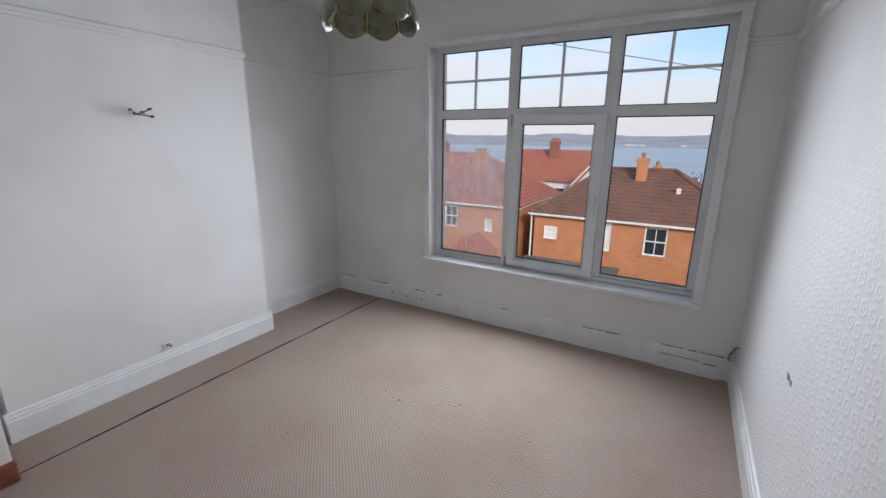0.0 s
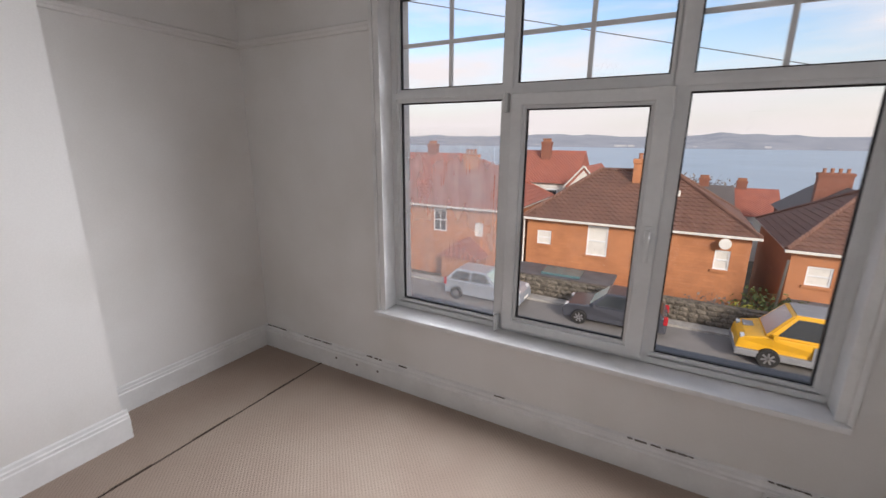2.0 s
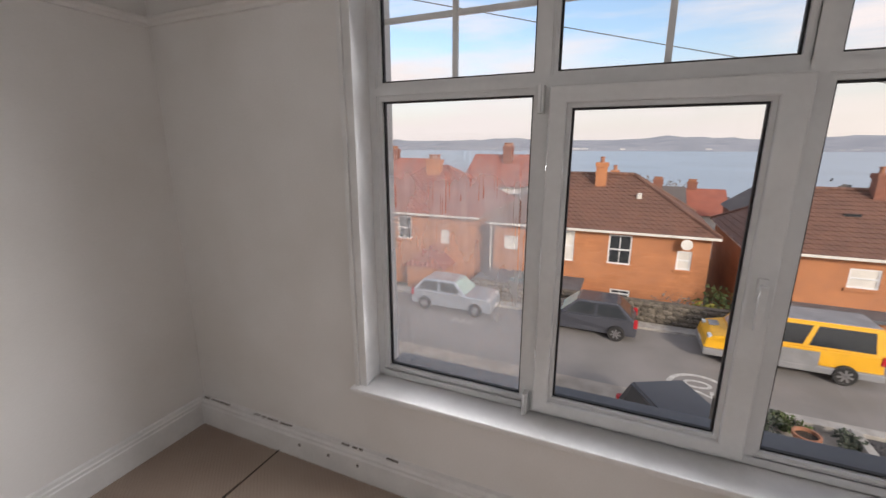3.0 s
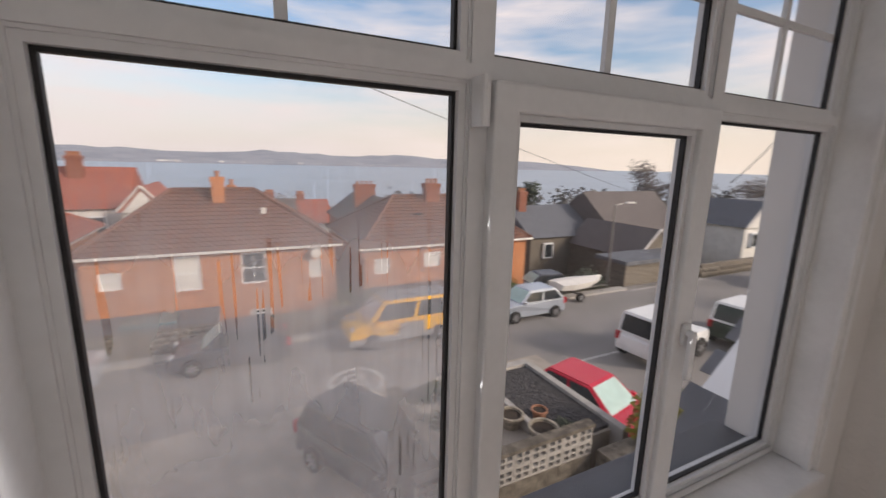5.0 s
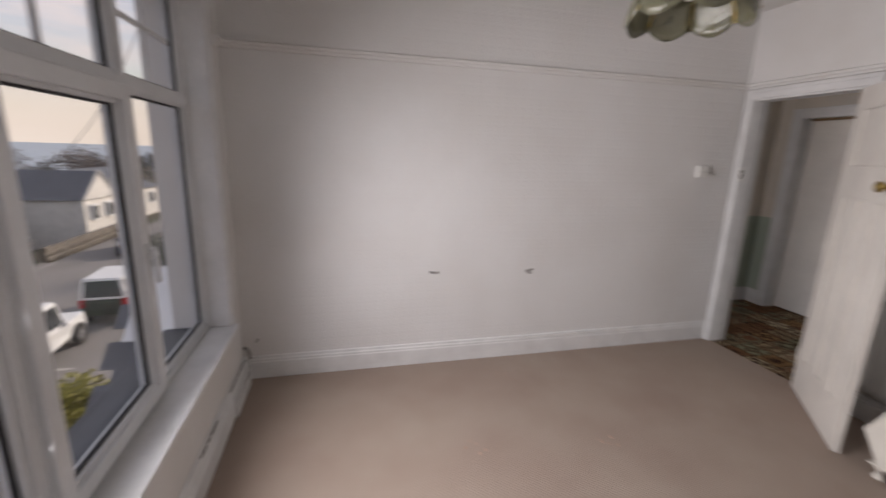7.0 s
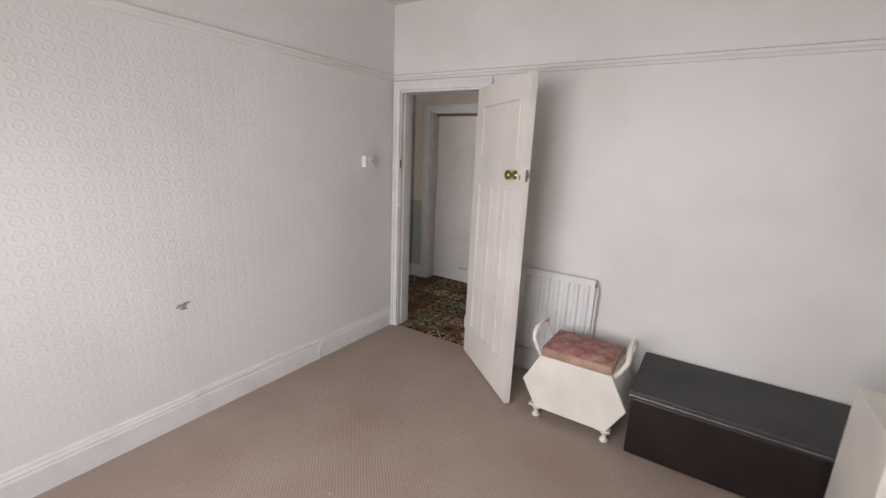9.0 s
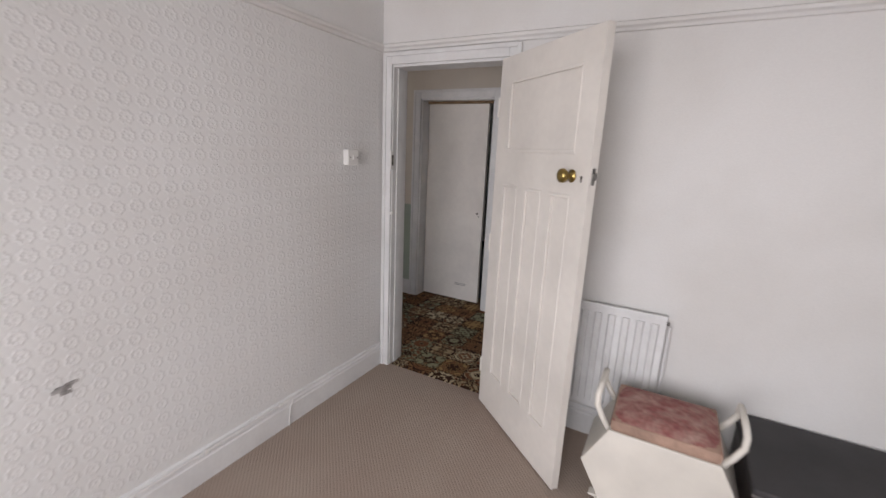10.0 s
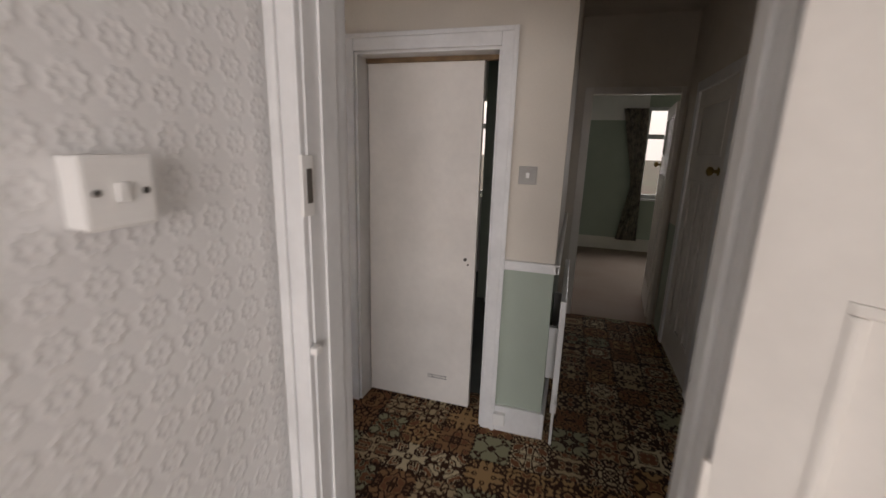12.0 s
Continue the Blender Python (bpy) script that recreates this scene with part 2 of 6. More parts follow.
def glass(name, fog=0.0):
    """Clear window glass; fog: how much of it is misted between the panes."""
    m = bpy.data.materials.new(name)
    m.use_nodes = True
    n, k = m.node_tree.nodes, m.node_tree.links
    n.clear()
    out, mix, tr, gl, fr = (n.new("ShaderNodeOutputMaterial"), n.new("ShaderNodeMixShader"), n.new("ShaderNodeBsdfTransparent"),
                            n.new("ShaderNodeBsdfGlossy"), n.new("ShaderNodeLayerWeight"))
    gl.inputs["Roughness"].default_value = 0.02
    gloss = math_node(n, k, "ADD", math_node(n, k, "MULTIPLY", math_node(n, k, "POWER", fr.outputs["Facing"], 5), 0.5), 0.015)
    k.new(gloss, mix.inputs["Fac"])
    k.new(tr.outputs[0], mix.inputs[1])
    k.new(gl.outputs[0], mix.inputs[2])
    last = mix.outputs[0]
    if fog:
        co, sep, mp = n.new("ShaderNodeTexCoord"), n.new("ShaderNodeSeparateXYZ"), n.new("ShaderNodeMapping")
        k.new(co.outputs["Object"], sep.inputs[0])
        k.new(co.outputs["Object"], mp.inputs["Vector"])
        mp.inputs["Scale"].default_value = (13, 1, 2.2)
        streak, cloud = n.new("ShaderNodeTexNoise"), n.new("ShaderNodeTexNoise")
        streak.inputs["Scale"].default_value, streak.inputs["Detail"].default_value = 1.0, 3
        cloud.inputs["Scale"].default_value, cloud.inputs["Detail"].default_value = 3.2, 4
        k.new(mp.outputs[0], streak.inputs["Vector"])
        k.new(co.outputs["Object"], cloud.inputs["Vector"])
        up = n.new("ShaderNodeMapRange")          # the mist thins out near the top of the pane
        up.inputs["From Min"].default_value, up.inputs["From Max"].default_value = 1.60, 1.38
        k.new(sep.outputs[2], up.inputs["Value"])
        cl = n.new("ShaderNodeMapRange")
        cl.inputs["From Min"].default_value, cl.inputs["From Max"].default_value, cl.inputs["To Min"].default_value = 0.32, 0.66, 0.62
        k.new(cloud.outputs["Fac"], cl.inputs["Value"])
        st = n.new("ShaderNodeMapRange")
        st.inputs["From Min"].default_value, st.inputs["From Max"].default_value = 0.36, 0.56
        st.inputs["To Min"].default_value = 0.78
        k.new(streak.outputs["Fac"], st.inputs["Value"])
        dn = n.new("ShaderNodeMapRange")          # and is thin again at its foot
        dn.inputs["From Min"].default_value, dn.inputs["From Max"].default_value, dn.inputs["To Min"].default_value = 0.62, 1.30, 0.42
        k.new(sep.outputs[2], dn.inputs["Value"])
        amount = math_node(n, k, "MULTIPLY", math_node(n, k, "MULTIPLY", math_node(n, k, "MULTIPLY", up.outputs[0], dn.outputs[0]), cl.outputs[0]), math_node(n, k, "MULTIPLY", st.outputs[0], fog))
        # clear runs where drops have trickled down
        mp2, run, patch_ = n.new("ShaderNodeMapping"), n.new("ShaderNodeTexNoise"), n.new("ShaderNodeTexNoise")
        mp2.inputs["Scale"].default_value = (120, 1, 3.4)
        run.inputs["Scale"].default_value, run.inputs["Detail"].default_value, run.inputs["Distortion"].default_value = 1.0, 1, 0.25
        patch_.inputs["Scale"].default_value, patch_.inputs["Detail"].default_value = 4.2, 2
        k.new(co.outputs["Object"], mp2.inputs["Vector"])
        k.new(mp2.outputs[0], run.inputs["Vector"])
        k.new(co.outputs["Object"], patch_.inputs["Vector"])
        runs = math_node(n, k, "MULTIPLY", math_node(n, k, "GREATER_THAN", run.outputs["Fac"], 0.615), math_node(n, k, "GREATER_THAN", patch_.outputs["Fac"], 0.50))
        amount = math_node(n, k, "MULTIPLY", amount, math_node(n, k, "SUBTRACT", 1, math_node(n, k, "MULTIPLY", runs, 0.8)))
        dif, mix2 = n.new("ShaderNodeBsdfTranslucent"), n.new("ShaderNodeMixShader")
        dif.inputs["Color"].default_value = (0.96, 0.92, 0.88, 1)
        k.new(amount, mix2.inputs["Fac"])
        k.new(last, mix2.inputs[1])
        k.new(dif.outputs[0], mix2.inputs[2])
        last = mix2.outputs[0]
    k.new(last, out.inputs["Surface"])
    return m


GLASS, FOGGED = glass("clear_glass"), glass("misted_glass", 0.43)

# outside
BRICK = mat("orange_brick", (0.56, 0.235, 0.105), 0.85, var=0.12, scale=1.2, fine=9, bump=0.3, tint=(0.46, 0.19, 0.09))
n, k, ax = axes_of(BRICK)
bt = n.new("ShaderNodeTexBrick")
bm_map = n.new("ShaderNodeMapping")
bm_map.inputs["Rotation"].default_value = (radians(90), 0, 0)
bt.inputs["Scale"].default_value = 1.0
bt.inputs["Brick Width"].default_value, bt.inputs["Row Height"].default_value, bt.inputs["Mortar Size"].default_value = 0.45, 0.15, 0.012
bt.inputs["Color1"].default_value, bt.inputs["Color2"].default_value, bt.inputs["Mortar"].default_value = (1, 1, 1, 1), (0.82, 0.8, 0.8, 1), (0.72, 0.74, 0.76, 1)
bco = n.new("ShaderNodeTexCoord")
k.new(bco.outputs["Object"], bm_map.inputs["Vector"])
k.new(bm_map.outputs[0], bt.inputs["Vector"])
bmul = n.new("ShaderNodeMixRGB")
bmul.blend_type = "MULTIPLY"
bmul.inputs["Fac"].default_value = 0.6
k.new(n["Principled BSDF"].inputs["Base Color"].links[0].from_socket, bmul.inputs["Color1"])
k.new(bt.outputs["Color"], bmul.inputs["Color2"])
k.new(bmul.outputs["Color"], n["Principled BSDF"].inputs["Base Color"])


def tiles(name, color, tint):
    m = mat(name, color, 0.8, var=0.15, scale=1.5, fine=14, bump=0.4, tint=tint)
    n, k, ax = axes_of(m)
    add_bump(m, math_node(n, k, "SINE", math_node(n, k, "MULTIPLY", math_node(n, k, "ADD", ax[0], ax[1]), 2 * math.pi / 0.30)), 0.6, 0.03)
    return m


ROOFB = tiles("brown_roof_tiles", (0.21, 0.105, 0.075), (0.15, 0.075, 0.055))
ROOFR = tiles("red_roof_tiles", (0.40, 0.13, 0.085), (0.31, 0.10, 0.07))
SLATE = mat("grey_slate", (0.14, 0.15, 0.17), 0.6, var=0.15, scale=2, fine=12)
DARKROOF = tiles("dark_roof_tiles", (0.15, 0.13, 0.125), (0.115, 0.10, 0.095))
ASPHALT = mat("worn_asphalt", (0.26, 0.245, 0.235), 0.9, var=0.12, scale=0.5, fine=30, bump=0.3, tint=(0.21, 0.20, 0.19))
CONCRETE = mat("driveway_concrete", (0.42, 0.375, 0.32), 0.9, var=0.15, scale=1.2, fine=25)
KERB = mat("pale_kerb_stone", (0.42, 0.40, 0.37), 0.85, var=0.12, scale=4, rand=0.12)
RUBBLE = mat("rubble_stone", (0.27, 0.235, 0.19), 0.9, var=0.3, scale=6, fine=20, bump=0.6, dist=0.02, rand=0.25)
LAND = mat("rough_ground", (0.11, 0.115, 0.07), 0.95, var=0.3, scale=0.12, fine=3, tint=(0.12, 0.075, 0.05))
SEA = mat("grey_blue_sea", (0.30, 0.37, 0.45), 0.35, var=0.08, scale=0.01, fine=0.2, bump=0.1, dist=0.2)
# distance haze is put into the hills' pale blue-grey colours
HILL = mat("haze_painted_far_shore", (0.36, 0.375, 0.42), 0.95, var=0.15, scale=0.006, fine=0.05, tint=(0.26, 0.285, 0.33))
PALE = mat("pale_stucco", (0.72, 0.70, 0.66), 0.8, var=0.06, scale=2)
WHITEP = mat("white_exterior_paint", (0.78, 0.80, 0.82), 0.7, var=0.05, scale=2, fine=60, bump=0.3)
DARKGL = mat("dark_window_glass", (0.03, 0.035, 0.04), 0.06, var=0.05)
OLDBRICK = mat("dark_red_brick", (0.30, 0.12, 0.08), 0.85, var=0.15, scale=6)
TERRA = mat("terracotta", (0.42, 0.19, 0.11), 0.8, var=0.15, scale=8)
STONEPOT = mat("stone_pot", (0.42, 0.37, 0.29), 0.9, var=0.2, scale=9)
SOIL = mat("dark_soil", (0.07, 0.05, 0.035), 0.95, var=0.3, scale=12)
GRAVEL = mat("slate_chippings", (0.17, 0.165, 0.17), 0.9, var=0.4, scale=30, fine=60, bump=1.0, dist=0.03)
LEAFG = mat("green_leaf", (0.10, 0.15, 0.03), 0.7, var=0.35, scale=5, fine=30)
LEAFY = mat("yellow_green_leaf", (0.30, 0.28, 0.03), 0.7, var=0.25, scale=5, fine=30)
LEAFD = mat("dull_leaf", (0.085, 0.11, 0.075), 0.75, var=0.3, scale=2, fine=12)
TWIG = mat("bare_twig", (0.23, 0.195, 0.175), 0.9, var=0.2, scale=8)
MARK = mat("road_marking", (0.62, 0.61, 0.58), 0.85, var=0.15, scale=6)
TYRE = mat("tyre_rubber", (0.02, 0.02, 0.02), 0.8)
RIM = mat("alloy_rim", (0.55, 0.55, 0.57), 0.3, 0.9, var=0.05)
CABLE = mat("black_cable", (0.07, 0.07, 0.075), 0.6)
TAIL = mat("red_lamp_lens", (0.5, 0.02, 0.03), 0.2)
HEAD = mat("head_lamp_lens", (0.7, 0.72, 0.75), 0.1)
GREYCAR = mat("dark_grey_car_paint", (0.085, 0.09, 0.11), 0.25, 0.3, var=0.03)
YELLOW = mat("yellow_van_paint", (0.80, 0.42, 0.02), 0.35, var=0.05)
PRIMER = mat("grey_primer", (0.26, 0.265, 0.28), 0.5, var=0.1, scale=2)
SILVER = mat("silver_blue_car_paint", (0.48, 0.53, 0.60), 0.25, 0.5, var=0.03)
# opaque pale tone that paints the sky's reflection on windscreens
MINT = mat("painted_windscreen_reflection", (0.45, 0.62, 0.58), 0.3, var=0.08, scale=4)
REDCAR = mat("red_car_paint", (0.55, 0.02, 0.05), 0.25, 0.1, var=0.03)
CHAR = mat("charcoal_car_paint", (0.06, 0.062, 0.068), 0.3, 0.3, var=0.05)
WHITECAR = mat("white_vehicle_paint", (0.75, 0.76, 0.76), 0.4, var=0.05)


# ---- mesh helpers ----
def box(bm, x0, x1, y0, y1, z0, z1, bev=0.0, m=None):
    made = bmesh.ops.create_cube(bm, size=1.0)
    vs = made["verts"]
    for v in vs:
        v.co = Vector(((x0 + x1) / 2 + v.co.x * (x1 - x0), (y0 + y1) / 2 + v.co.y * (y1 - y0), (z0 + z1) / 2 + v.co.z * (z1 - z0)))
    if bev:
        es = list({e for v in vs for e in v.link_edges})
        out = bmesh.ops.bevel(bm, geom=es, offset=bev, segments=2, affect="EDGES", profile=0.6)
        vs = list({v for fc in out["faces"] for v in fc.verts} | {v for v in vs if v.is_valid})
    if m is not None:
        for v in vs:
            v.co = m @ v.co
    return vs


def cyl(bm, a, b, r0, r1=None, seg=16, caps=True):
    a, b = Vector(a), Vector(b)
    turn = (b - a).to_track_quat("Z", "Y").to_matrix().to_4x4()
    mm = Matrix.Translation((a + b) / 2) @ turn
    return bmesh.ops.create_cone(bm, cap_ends=caps, segments=seg, radius1=r0, radius2=r0 if r1 is None else r1, depth=(b - a).length, matrix=mm)["verts"]


def lathe(bm, profile, seg=24, centre=(0, 0, 0)):
    """A turned body from a short profile of (radius, height)."""
    rings = []
    for r, z in profile:
        rings.append([bm.verts.new((centre[0] + r * math.cos(2 * math.pi * i / seg), centre[1] + r * math.sin(2 * math.pi * i / seg), centre[2] + z)) for i in range(seg)])
    for a, b in zip(rings, rings[1:]):
        for i in range(seg):
            bm.faces.new((a[i], a[(i + 1) % seg], b[(i + 1) % seg], b[i]))
    for ringv in (rings[0], rings[-1]):
        if profile[0][0] > 0.001:
            bm.faces.new(ringv)


def prism(bm, poly, axis, a0, a1, bev=0.0):
    """A polygon of the two other axes, pushed along one axis from a0 to a1."""
    def at(p, a):
        return Vector((a, p[0], p[1])) if axis == "x" else Vector((p[0], a, p[1])) if axis == "y" else Vector((p[0], p[1], a))
    A, B = [bm.verts.new(at(p, a0)) for p in poly], [bm.verts.new(at(p, a1)) for p in poly]
    fs = [bm.faces.new(A), bm.faces.new(B[::-1])]
    for i in range(len(poly)):
        j = (i + 1) % len(poly)
        fs.append(bm.faces.new((A[i], B[i], B[j], A[j])))
    bmesh.ops.recalc_face_normals(bm, faces=fs)
    if bev:
        bmesh.ops.bevel(bm, geom=list({e for fc in fs for e in fc.edges}), offset=bev, segments=2, affect="EDGES", profile=0.6)


def tube(bm, pts, r, seg=8):
    """One bent rod swept along a line of points."""
    P_ = [Vector(p) for p in pts]
    along = [(P_[min(i + 1, len(P_) - 1)] - P_[max(i - 1, 0)]).normalized() for i in range(len(P_))]
    side = along[0].orthogonal().normalized()
    rings = []
    for p, d in zip(P_, along):
        side = (side - d * side.dot(d)).normalized()
        up = d.cross(side)
        rings.append([bm.verts.new(p + (side * math.cos(2 * math.pi * i / seg) + up * math.sin(2 * math.pi * i / seg)) * r) for i in range(seg)])
    for a, b in zip(rings, rings[1:]):
        for i in range(seg):
            j = (i + 1) % seg
            bm.faces.new((a[i], a[j], b[j], b[i]))
    bm.faces.new(rings[0][::-1]), bm.faces.new(rings[-1])


def mesh_of(name, bm, material, smooth=False):
    bmesh.ops.recalc_face_normals(bm, faces=bm.faces[:])
    me = bpy.data.meshes.new(name)
    bm.to_mesh(me)
    bm.free()
    me.materials.append(material)
    if smooth:
        for p in me.polygons:
            p.use_smooth = True
    return me


def part(name, bm, material, parent=None, label="", smooth=False):
    ob = new(name, mesh_of(name, bm, material, smooth))
    ob.parent = parent
    if label:
        ob["label"] = label
    return ob


def thing(name, label, category, at=(0, 0, 0), turn=0.0, group="", kind=""):
    ob = new(name)
    ob.matrix_basis = pose(*at, 0, 0, turn)
    return tagged(ob, label, category, group, kind)


def structure(name, bm, material, label, category, smooth=False):
    return tagged(part(name, bm, material, smooth=smooth), label, category, kind="structure")


def boxed(*bounds, bev=0.0):
    bm = bmesh.new()
    for b in bounds:
        box(bm, *b, bev=bev)
    return bm


def pierced(bm, axis, u0, u1, z0, z1, a0, a1, holes):
    """A wall across the axis with thickness a0..a1 and openings (u0, u1, z0, z1) that go through it."""
    us = sorted({u0, u1, *[h for o in holes for h in o[:2]]})
    zs = sorted({z0, z1, *[h for o in holes for h in o[2:]]})
    for ua, ub in zip(us, us[1:]):
        for za, zb in zip(zs, zs[1:]):
            cu, cz = (ua + ub) / 2, (za + zb) / 2
            if any(o[0] < cu < o[1] and o[2] < cz < o[3] for o in holes):
                continue
            if axis == "y":
                box(bm, ua, ub, a0, a1, za, zb)
            else:
                box(bm, a0, a1, ua, ub, za, zb)
    bmesh.ops.remove_doubles(bm, verts=bm.verts[:], dist=0.0005)
    inner = [fc for fc in bm.faces if any(g is not fc and set(g.verts) == set(fc.verts) for e in fc.edges for g in e.link_faces)]
    bmesh.ops.delete(bm, geom=inner, context="FACES")
    return bm


# ---- the room: shell ----
W, D, H = 3.53, 3.78, 2.64            # width, depth, height
WX0, WX1, WZ0, WZ1 = -2.40, -0.285, 0.48, 2.29   # window opening
structure("floor", boxed((-3.6, 0.0, -D - 0.02, 0.0, -0.16, -0.008)), SOIL, "floorboards under the beige carpet", "floor")
structure("wall_north", pierced(bmesh.new(), "y", -4.2, 0.32, -2.7, H + 0.25, 0.0, 0.285, [(WX0, WX1, WZ0, WZ1)]), PAINT,
          "white painted outer wall around the wide window", "wall")
structure("wall_east", boxed((0.0, 0.15, -D - 0.14, 0.0, 0.0, H)), PAPER, "white wall with embossed rosette wallpaper", "wall")
structure("wall_south", pierced(bmesh.new(), "y", -W - 0.15, 0.0, 0.0, H, -D - 0.14, -D, [(-0.84, -0.070, 0.0, 2.02)]), PAINT,
          "white painted inner wall with the doorway", "wall")
structure("wall_west", boxed((-W - 0.15, -W, -D, 0.0, 0.0, H)), PAINT, "white painted alcove wall beside the chimney breast", "wall")
structure("chimney_breast", boxed((-W, -3.27, -2.66, -1.10, 0.0, H)), PAINT, "white painted chimney breast, its fireplace closed up", "chimney breast")
structure("ceiling", boxed((-W - 0.15, 0.15, -D - 0.14, 0.33, H, H + 0.1)), CEIL, "plain off-white ceiling", "ceiling")
for args, mtl, label in ((((-2.945, 0.0, -D - 0.02, 0.0, -0.004, 0.004),), CARPET, "worn beige carpet with a grid of small pips"),
                         (((-W, -2.953, -D, 0.0, -0.006, 0.001),), CARPET, "beige carpet strip laid along the chimney breast")):
    tagged(part("carpet", boxed(*args), mtl), label, "carpet", kind="structure")
# ragged lifted edge of the carpet at its seam
bm = bmesh.new()
rng = random.Random(4)
yy = -0.03
while yy > -3.7:
    yb = max(-3.7, yy - rng.uniform(0.10, 0.22))
    box(bm, -2.9495 - rng.uniform(0, 0.002), -2.9435, yb, yy, 0.0045, 0.006 + rng.uniform(0, 0.006))
    yy = yb
structure("carpet_seam", bm, mat("frayed_carpet_edge", (0.13, 0.095, 0.075), 0.95, var=0.3, scale=40), "dark open seam between the two carpet pieces", "seam")

SKIRT = [(0, 0), (0.022, 0), (0.022, 0.118), (0.018, 0.124), (0.018, 0.137), (0.012, 0.143), (0.010, 0.158), (0, 0.163)]


def skirting(bm, a, b, normal):
    """A moulded run from a to b, along a wall whose face looks along normal."""
    a, b, nv = Vector((*a, 0)), Vector((*b, 0)), Vector((*normal, 0))
    A, B = ([bm.verts.new(p + nv * d + Vector((0, 0, z))) for d, z in SKIRT] for p in (a, b))
    bm.faces.new(A), bm.faces.new(B[::-1])
    for i in range(len(SKIRT)):
        j = (i + 1) % len(SKIRT)
        bm.faces.new((A[i], B[i], B[j], A[j]))


for runs, label in (([((-W, 0), (0, 0), (0, -1.8))], "white moulded skirting with cracked paint under the window"),
                    ([((0, -0.022), (0, -D), (-1, 0))], "white moulded skirting below the wallpaper"),
                    ([((-W, -0.022), (-W, -1.10), (1, 0)), ((-W, -1.10), (-3.27, -1.10), (0, 1)), ((-3.27, -1.078), (-3.27, -2.68), (1, 0)),
                      ((-W, -2.66), (-3.27, -2.66), (0, -1)), ((-W, -2.68), (-W, -D), (1, 0))], "white moulded skirting round the chimney breast"),
                    ([((-W, -D), (-0.90, -D), (0, 1))], "white moulded skirting on the door wall")):
    bm = bmesh.new()
    for r_ in runs:
        skirting(bm, *r_)
    structure("baseboard", bm, GLOSS, label, "skirting board")

RAIL = [(0, 2.085), (0.012, 2.088), (0.016, 2.100), (0.028, 2.108), (0.030, 2.122), (0.016, 2.130), (0, 2.134)]
bm = bmesh.new()
SKIRT_KEEP, SKIRT = SKIRT, RAIL
for r_ in (((-W, 0), (-2.43, 0), (0, -1)), ((-0.255, 0), (0, 0), (0, -1)), ((0, 0), (0, -D), (-1, 0)), ((-W, -D), (0, -D), (0, 1)),
           ((-W, 0), (-W, -1.10), (1, 0)), ((-W, -1.10), (-3.27, -1.10), (0, 1)), ((-3.27, -1.10), (-3.27, -2.66), (1, 0)), ((-W, -2.66), (-W, -D), (1, 0))):
    skirting(bm, *r_)
SKIRT = SKIRT_KEEP
structure("picture_rail", bm, PAINT, "overpainted white picture rail", "picture rail")

# cracks, screw holes and the patched piece on the window wall's skirting
bm = bmesh.new()
rng = random.Random(9)
for x0, x1 in ((-3.50, -3.30), (-3.12, -2.86), (-2.55, -2.42), (-2.30, -2.24), (-1.66, -1.60), (-0.98, -0.70), (-0.44, -0.30), (-0.27, -0.06)):
    x = x0
    while x < x1:
        s = rng.uniform(0.02, 0.06)
        box(bm, x, min(x + s, x1), -0.0225, -0.0165, 0.1605 + rng.uniform(-0.003, 0.001), 0.163 + rng.uniform(0, 0.002))
        x += s + rng.uniform(-0.004, 0.02)
for x in (-2.80, -2.62, -2.45):
    cyl(bm, (x, -0.035, 0.085), (x, -0.0415, 0.085), 0.008, seg=8)
structure("trim_cracks", bm, CRACK, "dark cracks and screw holes along the skirting", "cracks")
patch = thing("skirting_patch", "white painted board patch on the skirting, cracked edge", "board", (-0.25, -0.040, 0.0))
part("board", boxed((-0.20, 0.17, -0.016, 0.0, 0.004, 0.128), bev=0.003), GLOSS, patch)
part("socket_stub", boxed((0.02, 0.085, -0.022, -0.0165, 0.02, 0.075), bev=0.002), GLOSS, patch, "small bare stub with two screw holes")
part("crack", boxed((-0.19, 0.05, -0.018, -0.0163, 0.110, 0.114), (0.07, 0.15, -0.018, -0.0163, 0.10, 0.106)), CRACK, patch)

# pipe stub in the corner by the window
pipe = thing("pipe_stub", "dirty cut-off pipe end in the room's corner", "pipe", (-0.04, -0.05, 0.0))
bm = bmesh.new()
tube(bm, [(0, 0, 0.16), (0, 0, 0.20), (0.02, 0.02, 0.225), (0.03, 0.04, 0.23)], 0.009)
part("pipe", bm, PLASTER, pipe, smooth=True)
part("clip", boxed((-0.014, 0.03, 0.0, 0.03, 0.150, 0.162), bev=0.003), GLOSS, pipe)

# ---- the window ----
win = thing("window_1", "wide white plastic window of three lights with barred top panes", "window", kind="structure")
GY, F0, F1 = 0.138, 0.098, 0.168
cols = [(-2.358, -1.721), (-1.674, -0.995), (-0.939, -0.325)]
LZ0, LZ1, UZ0, UZ1 = 0.546, 1.735, 1.776, 2.258
bm = pierced(bmesh.new(), "y", WX0, WX1, WZ0 + 0.025, WZ1, F0, F1,
             [(a, b, LZ0, LZ1) for a, b in cols[::2]] + [(-1.669, -0.992, 0.545, 1.728)] + [(a, b, UZ0, UZ1) for a, b in cols])
bmesh.ops.bevel(bm, geom=[e for e in bm.edges if e.is_manifold and e.calc_face_angle(0) > 1], offset=0.006, segments=2, affect="EDGES")
part("window_frame", bm, UPVC, win)


